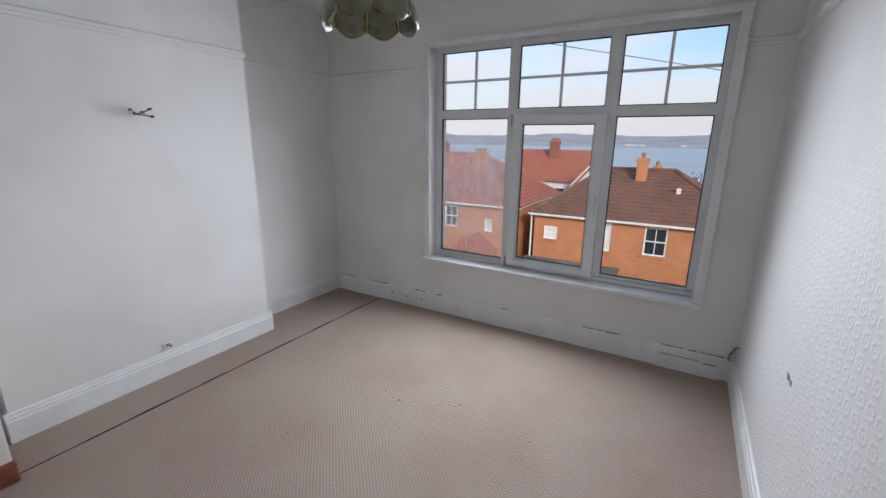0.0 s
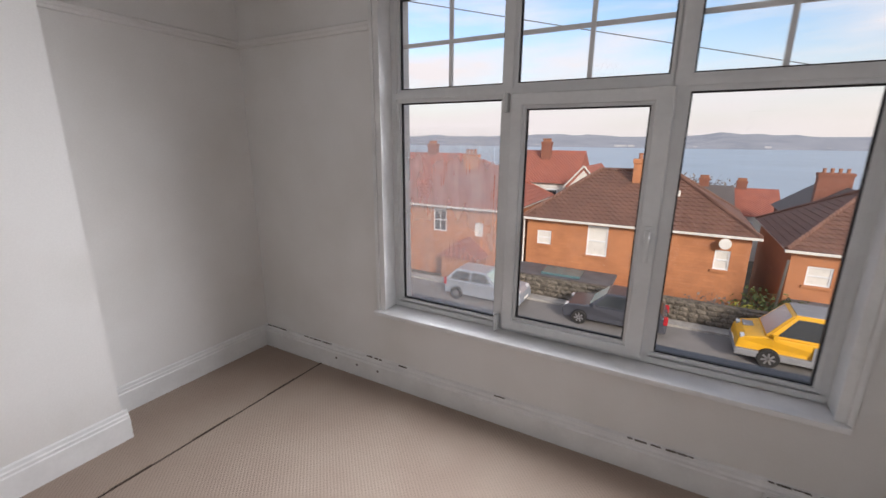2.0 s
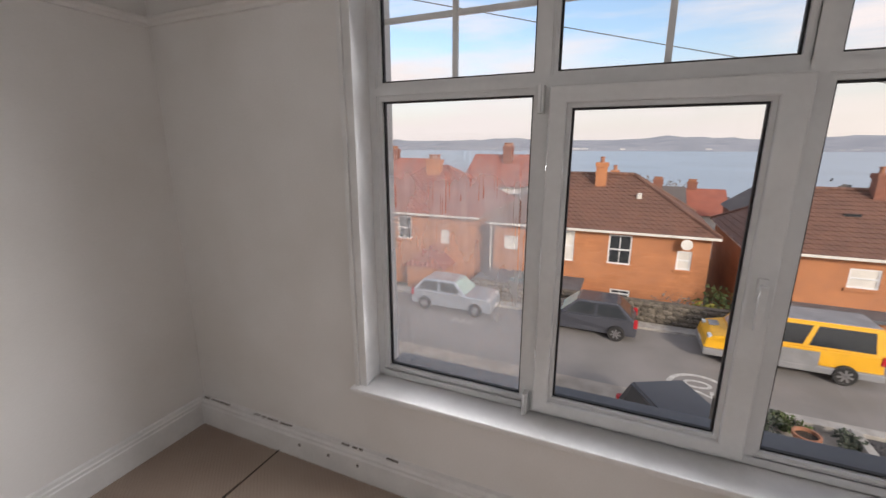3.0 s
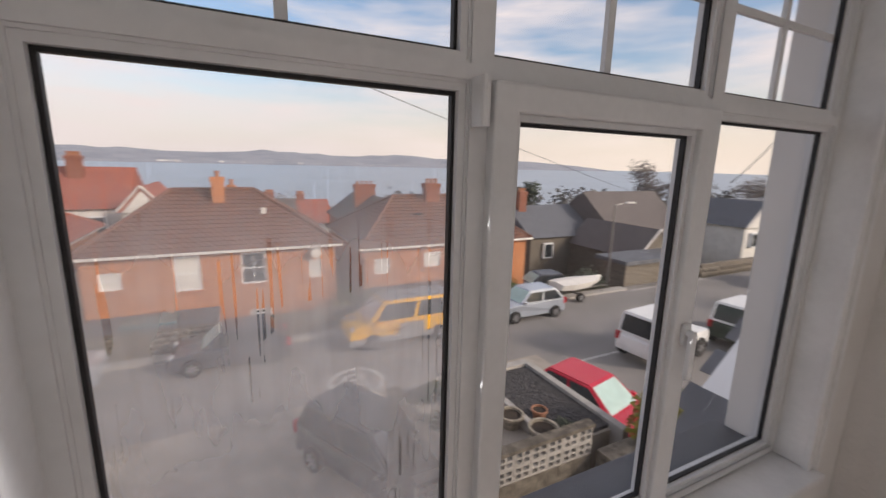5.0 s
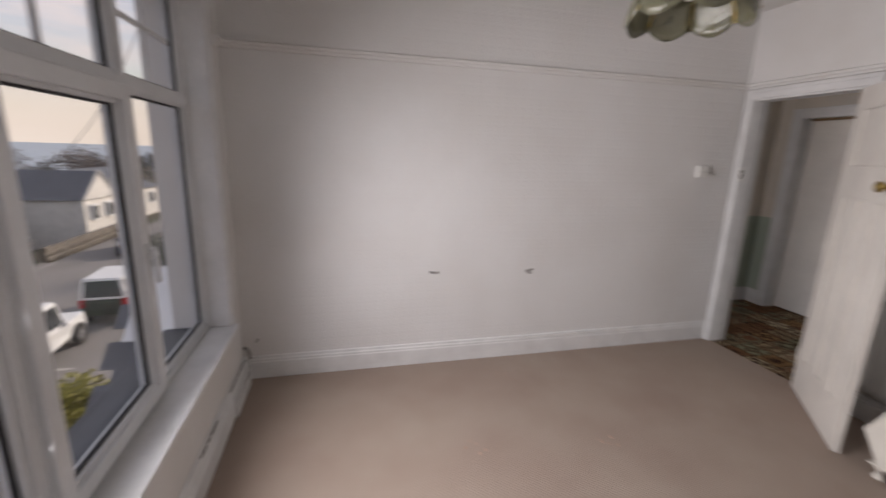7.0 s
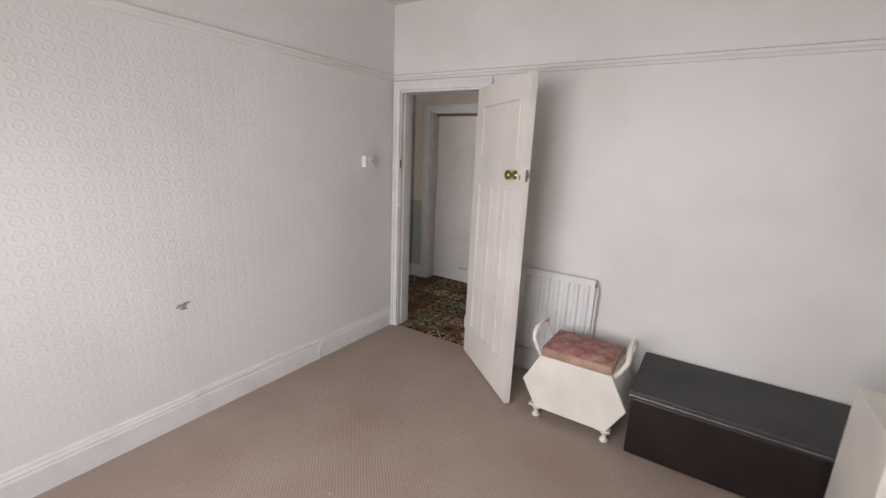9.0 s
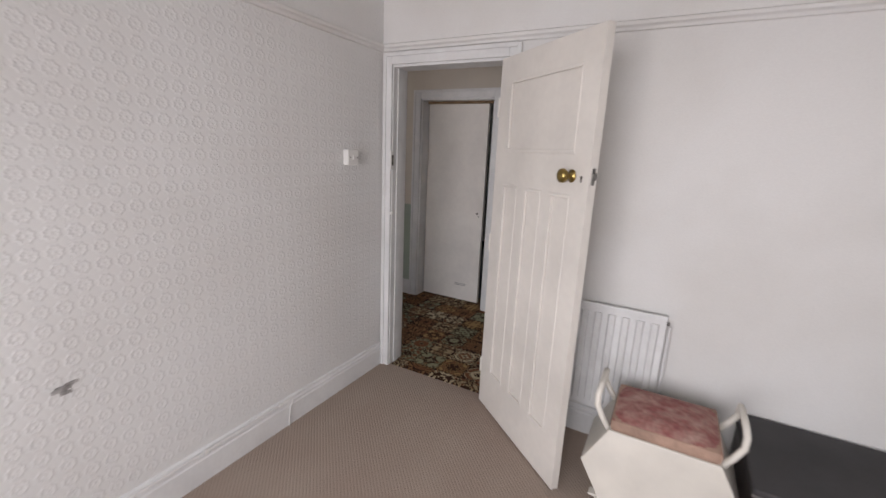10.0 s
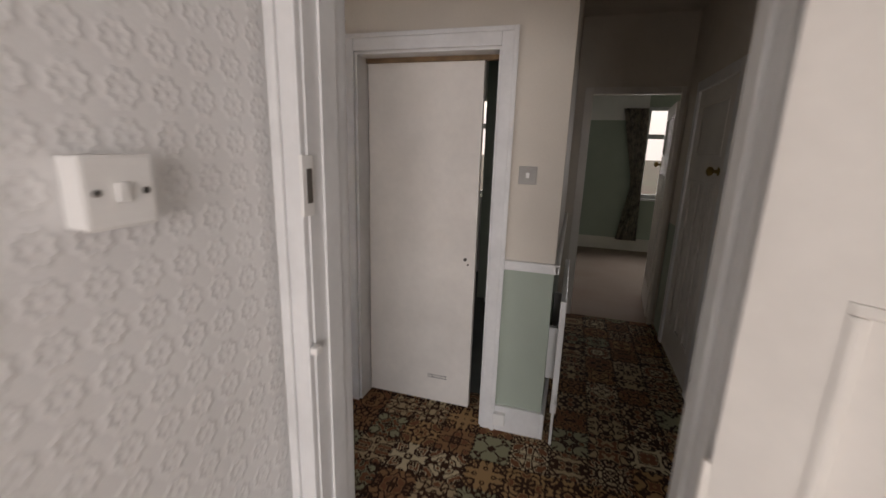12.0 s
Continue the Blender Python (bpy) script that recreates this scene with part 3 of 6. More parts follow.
def beads(parent, x0, x1, z0, z1, y0):
    """The black gasket and the stepped bead round one pane."""
    for nm, o, w, ya, yb, mtl in (("bead", 0.0, 0.014, y0 + 0.010, y0 + 0.036, UPVC), ("gasket", 0.0142, 0.007, y0 + 0.024, y0 + 0.038, GASKET)):
        a, b, c, d = x0 + o, x1 - o, z0 + o, z1 - o
        part(nm, boxed((a, b, ya, yb, c, c + w), (a, b, ya, yb, d - w, d), (a, a + w, ya, yb, c + w, d - w), (b - w, b, ya, yb, c + w, d - w)), mtl, parent)


def pane(parent, x0, x1, z0, z1, y, material=GLASS, label=""):
    ob = part("pane", boxed((x0 + 0.008, x1 - 0.008, y, y + 0.006, z0 + 0.008, z1 - 0.008)), material, parent, label)
    ob.visible_shadow = False
    return ob


for i, (a, b) in enumerate(cols):
    if i != 1:
        beads(win, a, b, LZ0, LZ1, F0)
        pane(win, a, b, LZ0, LZ1, GY, FOGGED if i == 0 else GLASS, "pane misted between the glass with runs of water" if i == 0 else "")
    beads(win, a, b, UZ0, UZ1, F0)
    pane(win, a, b, UZ0, UZ1, GY)
    mx, mz = (a + b) / 2, (UZ0 + UZ1) / 2
    part("glazing_bar", boxed((mx - 0.010, mx + 0.010, GY - 0.004, GY + 0.010, UZ0, UZ1)), UPVC, win)
    part("glazing_bar", boxed((a, mx - 0.011, GY - 0.003, GY + 0.009, mz - 0.010, mz + 0.010), (mx + 0.011, b, GY - 0.003, GY + 0.009, mz - 0.010, mz + 0.010)), UPVC, win)
# the opening light in the middle
sx0, sx1, sz0, sz1 = -1.676, -0.975, 0.530, 1.742
gx0, gx1, gz0, gz1 = -1.617, -1.048, 0.580, 1.686
sash = part("sash", pierced(bmesh.new(), "y", sx0, sx1, sz0, sz1, 0.072, 0.148, [(gx0, gx1, gz0, gz1)]), UPVC, win, "white opening casement")
bev = sash.modifiers.new("edge", "BEVEL")
bev.width, bev.segments = 0.006, 2
beads(sash, gx0, gx1, gz0, gz1, 0.080)
pane(sash, gx0, gx1, gz0, gz1, 0.122)
for z in (0.555, 1.70):
    bm = bmesh.new()
    box(bm, sx0 - 0.038, sx0 - 0.016, 0.062, 0.098, z - 0.045, z + 0.045, 0.003)
    cyl(bm, (sx0 - 0.030, 0.062, z - 0.045), (sx0 - 0.030, 0.062, z + 0.045), 0.008, seg=10)
    part("hinge", bm, UPVC, win)
bm = bmesh.new()
hx, hz = -1.012, 1.13
box(bm, hx - 0.014, hx + 0.014, 0.058, 0.0715, hz - 0.03, hz + 0.035, 0.004)
cyl(bm, (hx, 0.062, hz + 0.01), (hx, 0.048, hz + 0.01), 0.010, seg=12)
box(bm, hx - 0.011, hx + 0.011, 0.036, 0.052, hz - 0.125, hz + 0.018, 0.005)
part("handle", bm, UPVC, sash, "white lever window handle")
# trim and sill
bm = bmesh.new()
for o, w, d in ((0.0, 0.040, 0.018), (-0.018, 0.020, 0.030)):
    x0, x1, zt = WX0 - 0.030 - o * 0, WX1 + 0.030, WZ1 + 0.010
    xa = WX0 - 0.030 if o == 0 else WX0 - 0.044
    xb = WX1 + 0.030 if o == 0 else WX1 + 0.044
    box(bm, xa, xa + w, -d, -0.0005, WZ0 + 0.02, WZ1 + 0.024, 0.003)
    box(bm, xb - w, xb, -d, -0.0005, WZ0 + 0.02, WZ1 + 0.024, 0.003)
    box(bm, xa + w, xb - w, -d + 0.002, -0.0005, WZ1 + 0.024 - w, WZ1 + 0.024, 0.003)
part("architrave", bm, GLOSS, win, "white moulded window surround")
part("reveal_lining", boxed((WX0, WX0 + 0.006, 0.0005, F0, WZ0 + 0.03, WZ1), (WX1 - 0.006, WX1, 0.0005, F0, WZ0 + 0.03, WZ1), (WX0 + 0.006, WX1 - 0.006, 0.0005, F0, WZ1 - 0.006, WZ1)), GLOSS, win)
part("window_sill", boxed((WX0 - 0.055, WX1 + 0.035, -0.055, F0 + 0.004, WZ0, WZ0 + 0.026), bev=0.006), GLOSS, win, "white painted window board")
part("outer_sill", boxed((WX0 + 0.002, WX1 - 0.002, F1 + 0.001, 0.33, WZ0 + 0.002, WZ0 + 0.03), bev=0.006), SLATE, win)
bm = bmesh.new()
tube(bm, [(WX1 + 0.045, -0.032, 2.05), (WX1 + 0.035, -0.05, 2.085), (WX1 + 0.05, -0.055, 2.10)], 0.008)
tagged(part("curtain_hook", bm, GLOSS, smooth=True), "white painted curtain hook on the window surround", "hook")

# ---- the door ----
door = thing("door_1", "cream painted panelled door standing open with brass knob", "door", (-0.822, -3.742, 0.0), math.degrees(math.atan2(0.494, -0.591)), kind="structure")
LW, LT = 0.765, 0.036


def door_leaf(parent, width, height, thick, z0=0.012, top=(1.525, 1.875), low=(0.24, 1.36), material=DOORP):
    """One panel above three tall ones; local x runs from the hinge, the faces look along y."""
    st, mu = 0.105, 0.07
    pw = (width - 2 * st - 2 * mu) / 3
    holes = [(st, width - st, *top)] + [(st + i * (pw + mu), st + i * (pw + mu) + pw, *low) for i in range(3)]
    bm = pierced(bmesh.new(), "y", 0, width, z0, z0 + height, -thick / 2, thick / 2, holes)
    part("stiles_and_rails", bm, material, parent)
    for a, b, c, d in holes:
        part("panel", boxed((a, b, -0.007, 0.007, c, d)), material, parent)
        bm = bmesh.new()
        for s in (-1, 1):
            y0, y1 = sorted((s * 0.0072, s * (thick / 2 + 0.003)))
            for e in ((a, b, c, c + 0.016), (a, b, d - 0.016, d), (a, a + 0.016, c + 0.016, d - 0.016), (b - 0.016, b, c + 0.016, d - 0.016)):
                box(bm, e[0], e[1], y0, y1, e[2], e[3], 0.004)
        part("moulding", bm, material, parent)


def knob(parent, x, z, side, material=BRASS):
    y = side * LT / 2
    bm = bmesh.new()
    lathe(bm, [(0.027, 0.0), (0.027, 0.003), (0.012, 0.007), (0.010, 0.024), (0.022, 0.032), (0.029, 0.044), (0.027, 0.056), (0.014, 0.064), (0.0005, 0.066)], 20)
    bmesh.ops.transform(bm, matrix=Matrix.Translation((x, y, z)) @ Matrix.Rotation(radians(-90 * side), 4, "X"), verts=bm.verts[:])
    return part("knob", bm, material, parent, "round brass door knob", True)


door_leaf(door, LW, 1.98, LT)
knob(door, LW - 0.105, 1.44, -1)
knob(door, LW - 0.105, 1.44, 1)
bm = bmesh.new()
for s in (-1, 1):
    cyl(bm, (LW - 0.045, s * LT / 2, 1.438), (LW - 0.045, s * (LT / 2 + 0.003), 1.438), 0.006, seg=8)
    box(bm, LW - 0.048, LW - 0.042, min(s * LT / 2, s * (LT / 2 + 0.003)), max(s * LT / 2, s * (LT / 2 + 0.003)), 1.418, 1.438)
part("keyhole", bm, CRACK, door)
part("lock_plate", boxed((LW, LW + 0.002, -0.007, 0.007, 1.41, 1.475)), STEEL, door)
part("latch", boxed((LW + 0.002, LW + 0.014, -0.007, 0.007, 1.43, 1.455), bev=0.002), STEEL, door)
for z in (0.25, 1.02, 1.75):
    bm = bmesh.new()
    cyl(bm, (-0.006, -LT / 2, z - 0.045), (-0.006, -LT / 2, z + 0.045), 0.006, seg=10)
    part("hinge", bm, DOORP, door)
frm = thing("doorway_trim", "white moulded architrave and door lining", "door frame", kind="structure")
ox0, ox1, oz = -0.84, -0.070, 2.02
part("lining", boxed((ox0, ox0 + 0.022, -D - 0.14, -D, 0, oz), (ox1 - 0.012, ox1, -D - 0.14, -D, 0, oz), (ox0 + 0.022, ox1 - 0.012, -D - 0.14, -D, oz - 0.022, oz)), GLOSS, frm)
part("door_stop", boxed((ox1 - 0.018, ox1 - 0.0125, -D - 0.10, -D - 0.045, 0, oz - 0.022), (ox0 + 0.0225, ox0 + 0.034, -D - 0.10, -D - 0.045, 0, oz - 0.022)), GLOSS, frm)
for y0, y1, y2 in ((-D, -D + 0.018, -D + 0.026), (-D - 0.158, -D - 0.14, -D - 0.166)):
    a, b = sorted((y1, y2)) if y2 > y1 else (y2, y0)
    bm = boxed((ox0 - 0.055, ox0 + 0.008, min(y0, y1), max(y0, y1), 0, oz + 0.055), (ox1 - 0.008, ox1 + 0.046, min(y0, y1), max(y0, y1), 0, oz + 0.055),
               (ox0 + 0.008, ox1 - 0.008, min(y0, y1), max(y0, y1), oz - 0.008, oz + 0.055), bev=0.004)
    part("architrave", bm, GLOSS, frm)
    lo, hi = (-D + 0.018, -D + 0.028) if y0 == -D else (-D - 0.168, -D - 0.158)
    part("outer_bead", boxed((ox0 - 0.058, ox0 - 0.036, lo, hi, 0, oz + 0.058), (ox1 + 0.028, ox1 + 0.048, lo, hi, 0, oz + 0.058), (ox0 - 0.036, ox1 + 0.028, lo, hi, oz + 0.036, oz + 0.058), bev=0.003), GLOSS, frm)
part("strike_plate", boxed((ox1 - 0.020, ox1 - 0.0122, -D - 0.005, -D + 0.030, 1.385, 1.50), bev=0.002), PLASTIC, frm, "overpainted latch keep")
part("strike_slot", boxed((ox1 - 0.0212, ox1 - 0.0201, -D + 0.002, -D + 0.018, 1.41, 1.475)), CRACK, frm)
part("catch", boxed((ox1 - 0.03, ox1 - 0.0122, -D + 0.0, -D + 0.024, 1.095, 1.113), bev=0.005), PLASTIC, frm, "small white catch")
part("threshold", boxed((ox0 + 0.0225, ox1 - 0.0125, -D - 0.15, -D - 0.012, -0.004, 0.006), bev=0.002), HALLC, frm, "patterned carpet in the doorway")

# ---- things in the room ----
# light switch
sw = thing("light_switch", "white plastic pull-out light switch on the wallpaper", "light switch", (-0.001, -3.455, 1.455))
part("back_box", boxed((-0.030, 0.0, -0.043, 0.043, -0.043, 0.043), bev=0.003), PLASTIC, sw)
part("plate", boxed((-0.040, -0.0302, -0.045, 0.045, -0.045, 0.045), bev=0.005), PLASTIC, sw)
part("rocker", boxed((-0.046, -0.0402, -0.007, 0.007, -0.012, 0.012), bev=0.002), PLASTIC, sw)
for s in (-1, 1):
    bm = bmesh.new()
    cyl(bm, (-0.040, s * 0.03, 0), (-0.0425, s * 0.03, 0), 0.0045, seg=10)
    part("screw", bm, STEEL, sw)


def wall_scar(y, z, w, h):
    bm = bmesh.new()
    rng = random.Random(int(abs(y) * 1000))
    for i in range(9):
        cx, cz = y + rng.uniform(-w, w) / 2, z + rng.uniform(-h, h) / 2
        box(bm, -0.0012 - 0.0004 * i, 0.0002 + 0.0002 * i, cx - rng.uniform(0.008, 0.02), cx + rng.uniform(0.008, 0.02), cz - rng.uniform(0.003, 0.008), cz + rng.uniform(0.003, 0.008), m=None)
    return tagged(part("wall_scar", bm, PLASTER), "torn patch in the wallpaper showing grey plaster", "scar", "wallpaper scars")


wall_scar(-2.04, 0.684, 0.055, 0.03)
wall_scar(-1.30, 0.70, 0.045, 0.010)
bm = bmesh.new()
tube(bm, [(0, -0.10, 0.28), (-0.02, -0.10, 0.285), (-0.028, -0.095, 0.27)], 0.006)
tagged(part("pipe_clip", bm, PLASTER, smooth=True), "small rusty pipe clip on the wallpaper", "clip")

wire = thing("aerial_wire", "thin white wire looped over the skirting", "wire")
bm = bmesh.new()
tube(bm, [(-0.024, -2.05, 0.150), (-0.024, -2.47, 0.152), (-0.026, -2.90, 0.155), (-0.034, -2.93, 0.168), (-0.036, -2.955, 0.16), (-0.030, -2.94, 0.11), (-0.030, -2.93, 0.05), (-0.032, -2.925, 0.008)], 0.0035, 6)
part("wire", bm, PLASTIC, wire)
for y in (-2.06, -2.47, -2.88):
    part("cable_clip", boxed((-0.032, -0.020, y - 0.010, y + 0.010, 0.144, 0.160), bev=0.003), PLASTIC, wire)

# wires of a removed wall light on the chimney breast
bm = bmesh.new()
for i, (dy, dz) in enumerate(((0.03, 0.03), (-0.03, 0.0), (-0.045, 0.02), (0.035, -0.012), (0.0, 0.01))):
    tube(bm, [(-3.27, -1.84, 1.67), (-3.235, -1.84 + dy * 0.5, 1.67 + dz * 0.3), (-3.20, -1.84 + dy * 1.4, 1.67 + dz)], 0.0035, 6)
    box(bm, -3.208, -3.188, -1.846 + dy * 1.4, -1.834 + dy * 1.4, 1.663 + dz, 1.677 + dz)
tagged(part("cut_wires", bm, CRACK), "cut black wires of a removed wall light", "wires")
stub = thing("cable_stub", "capped cable stub just above the chimney breast skirting", "cable", (-3.27, -1.88, 0.205))
bm = bmesh.new()
tube(bm, [(0, 0, 0), (0.02, 0.0, 0.008), (0.035, 0.01, -0.005)], 0.009)
part("cable", bm, PLASTER, stub)
part("plate", boxed((0.0, 0.006, -0.03, 0.03, -0.022, 0.022), bev=0.003), GLOSS, stub)

# radiator
rad = thing("radiator", "white ribbed panel radiator on the wall behind the door", "radiator", (-1.756, -D, 0.0))
bm = bmesh.new()
RX, R0, R1 = 0.80, 0.20, 0.775
box(bm, 0.0, RX, 0.045, 0.053, R0, R1, 0.004)
i = 0
while 0.03 + i * 0.066 + 0.04 < RX:
    a = 0.03 + i * 0.066
    rib = bmesh.new()
    prism(rib, [(a, 0.0525), (a + 0.008, 0.066), (a + 0.032, 0.066), (a + 0.040, 0.0525)], "z", R0 + 0.035, R1 - 0.035)
    part("rib", rib, GLOSS, rad)
    i += 1
part("panel", bm, GLOSS, rad)
part("top_seam", boxed((0.0, RX, 0.040, 0.058, R1, R1 + 0.010), bev=0.003), GLOSS, rad)
for x in (0.12, 0.62):
    part("bracket", boxed((x, x + 0.03, 0.0, 0.0445, 0.28, 0.66)), GLOSS, rad)
bm = bmesh.new()
cyl(bm, (-0.012, 0.05, R1 - 0.025), (0.002, 0.05, R1 - 0.025), 0.010, seg=10)
part("bleed_valve", bm, STEEL, rad)
bm = bmesh.new()
tube(bm, [(-0.014, 0.05, R1 - 0.04), (-0.012, 0.05, 0.40), (-0.010, 0.05, 0.20), (-0.010, 0.05, 0.02)], 0.0075)
part("pipe", bm, GLOSS, rad)

# dressing stool with hinged box seat
stool = thing("ottoman_stool", "cream painted box stool with handles and rose brocade seat", "stool", (-1.80, -3.395, 0.0), 180)
SW, SD = 0.41, 0.33        # at the top
poly = [(-0.205, 0.075), (0.205, 0.075), (0.295, 0.235), (0.200, 0.415), (-0.200, 0.415), (-0.295, 0.235)]
bm = bmesh.new()
prism(bm, poly, "y", -0.165, 0.165, 0.006)
part("box", bm, CREAM, stool)
bm = bmesh.new()
box(bm, -0.20, 0.20, -0.17, 0.17, 0.416, 0.470, 0.02)
part("cushion_side", bm, PIPING, stool, "tan padded seat edge")
bm = bmesh.new()
bmesh.ops.create_grid(bm, x_segments=14, y_segments=12, size=0.5)
for v in bm.verts:
    x, y = v.co.x * 2, v.co.y * 2
    v.co = Vector((v.co.x * 0.385, v.co.y * 0.325, 0.466 + 0.026 * (1 - abs(x) ** 4) * (1 - abs(y) ** 4)))
part("seat", bm, VELVET, stool, "padded rose brocade seat cover", True)
for s in (-1, 1):
    bm = bmesh.new()
    tube(bm, [(s * 0.203, -0.125, 0.395), (s * 0.235, -0.122, 0.44), (s * 0.262, -0.118, 0.49), (s * 0.264, -0.108, 0.53), (s * 0.260, -0.085, 0.553), (s * 0.258, -0.05, 0.562),
              (s * 0.258, 0.05, 0.562), (s * 0.260, 0.085, 0.553), (s * 0.264, 0.108, 0.53), (s * 0.262, 0.118, 0.49), (s * 0.235, 0.122, 0.44), (s * 0.203, 0.125, 0.395)], 0.013, 10)
    part("handle", bm, CREAM, stool, smooth=True)
    for y in (-0.14, 0.14):
        bm = bmesh.new()
        lathe(bm, [(0.012, 0.0), (0.022, 0.006), (0.024, 0.016), (0.013, 0.030), (0.012, 0.042), (0.026, 0.062), (0.030, 0.076)], 14, (s * 0.20, y, 0.002))
        box(bm, s * 0.20 - 0.045, s * 0.20 + 0.03, y - 0.02, y + 0.02, 0.070, 0.082, 0.004)
        part("leg", bm, CREAM, stool, "short cabriole foot")

# trunk
trunk = thing("blanket_trunk", "long dark brown leatherette trunk with a flat lid", "trunk", (-2.11, -3.755, 0.0))
part("body", boxed((-1.25, 0.0, 0.0, 0.53, 0.012, 0.335), bev=0.006), TRUNKM, trunk)
part("lid", boxed((-1.262, 0.010, -0.005, 0.542, 0.338, 0.385), bev=0.010), TRUNKT, trunk, "charcoal lid")
part("lid_edge", boxed((-1.266, 0.013, 0.5425, 0.547, 0.352, 0.362), bev=0.002), STEEL, trunk, "thin metal edge strip")
for x in (-1.2, -0.06):
    part("foot", boxed((x, x + 0.05, 0.04, 0.49, 0.0045, 0.0118)), SOIL, trunk)

# cream cabinet in the alcove
cab = thing("cream_cabinet", "cream painted cabinet on a red-brown wooden plinth", "cabinet", (-3.05, -2.93, 0.0))
part("body", boxed((-0.44, 0.15, -0.24, 0.18, 0.11, 0.72), bev=0.006), CREAM, cab)
part("plinth", boxed((-0.42, 0.165, -0.22, 0.19, 0.005, 0.108), bev=0.01), WOOD, cab, "red-brown wooden plinth")

# pendant lamp
lamp = thing("pendant_lamp", "pendant lamp with a scalloped smoked glass shade", "ceiling lamp", (-1.574, -1.746, 0.03))
bm = bmesh.new()
lathe(bm, [(0.05, H - 0.06), (0.045, H - 0.042), (0.05, H - 0.0305)], 18)
part("ceiling_rose", bm, PLASTIC, lamp, smooth=True)
bm = bmesh.new()
cyl(bm, (0, 0, 2.14), (0, 0, H - 0.058), 0.004, seg=8)
part("flex", bm, FLEX, lamp)
bm = bmesh.new()
cyl(bm, (0, 0, 2.06), (0, 0, 2.14), 0.02, 0.014, seg=14)
part("lamp_holder", bm, BRASS, lamp)
for i in range(8):
    a0, a1 = 2 * math.pi * i / 8, 2 * math.pi * (i + 1) / 8
    for tier, (rt, zt, rb, zb, dip) in enumerate(((0.042, 2.135, 0.152, 2.045, 0.02), (0.148, 2.050, 0.186, 1.955, 0.03))):
        bm = bmesh.new()
        grid_ = []
        for r_ in range(7):
            f_ = r_ / 6
            rowv = []
            for c_ in range(7):
                g_ = c_ / 6
                a = a0 + (a1 - a0) * (0.02 + 0.96 * g_)
                rr = rt + (rb - rt) * math.sin(f_ * math.pi / 2) * (1.0 + 0.05 * math.sin(math.pi * g_))
                zz = zt + (zb - zt) * f_ ** 1.3 - dip * f_ * math.sin(math.pi * g_)
                rowv.append(bm.verts.new((rr * math.cos(a), rr * math.sin(a), zz)))
            grid_.append(rowv)
        for r_ in range(6):
            for c_ in range(6):
                bm.faces.new((grid_[r_][c_], grid_[r_][c_ + 1], grid_[r_ + 1][c_ + 1], grid_[r_ + 1][c_]))
        ob = part("petal", bm, SHADE, lamp, smooth=True)
        sol = ob.modifiers.new("glass", "SOLIDIFY")
        sol.thickness = 0.004
    bm = bmesh.new()
    tube(bm, [(0.046 * math.cos(a0), 0.046 * math.sin(a0), 2.136), (0.122 * math.cos(a0), 0.122 * math.sin(a0), 2.095), (0.153 * math.cos(a0), 0.153 * math.sin(a0), 2.045), (0.188 * math.cos(a0), 0.188 * math.sin(a0), 1.955)], 0.003, 5)
    part("rib", bm, BRASS, lamp)
bm = bmesh.new()
bmesh.ops.create_uvsphere(bm, u_segments=14, v_segments=10, radius=0.03, matrix=Matrix.Translation((0, 0, 2.03)))
part("bulb", bm, PLASTIC, lamp, "unlit opal bulb", True)

# carpet dents and dirt specks
rng = random.Random(12)
bm = bmesh.new()
for cx, cy in ((-0.95, -1.35), (-1.55, -1.25), (-0.30, -1.75), (-1.85, -1.35), (-2.2, -1.9), (-1.1, -2.1)):
    for i in range(5):
        x, y = cx + rng.gauss(0, 0.05), cy + rng.gauss(0, 0.04)
        bmesh.ops.create_icosphere(bm, subdivisions=1, radius=rng.uniform(0.004, 0.010), matrix=Matrix.Translation((x, y, 0.0045)) @ Matrix.Diagonal((1.6, 1, 0.35, 1)))
tagged(part("carpet_lint", bm, PIPING), "small bits of lint on the carpet", "lint", kind="stuff")

# ---- hall and rooms beyond the door ----
HY = -5.15
structure("hall_floor", boxed((-2.6, 2.2, -7.12, -D - 0.02, -0.16, -0.006)), SOIL, "hall floorboards", "floor")
bm = bmesh.new()
prism(bm, [(-1.42, -7.12), (-0.52, -7.12), (-0.52, HY - 0.30), (0.80, HY - 0.30), (0.80, -D - 0.142), (-1.42, -D - 0.142)], "z", -0.004, 0.003)
structure("hall_carpet", bm, HALLC, "dark patchwork patterned hall carpet", "carpet")


def split_wall(name, axis, u0, u1, a0, a1, holes, label, dado=True, z1=2.64):
    top = pierced(bmesh.new(), axis, u0, u1, 0.965 if dado else 0.0, z1, a0, a1, [(h[0], h[1], max(h[2], 0.965) if dado else h[2], h[3]) for h in holes])
    ob = structure(name, top, TAUPE, label, "wall")
    if dado:
        part("dado_panel", pierced(bmesh.new(), axis, u0, u1, 0.0, 0.965, a0, a1, [(h[0], h[1], 0.0, 0.965) for h in holes]), GREEN, ob, "sage green painted lower wall")
    return ob


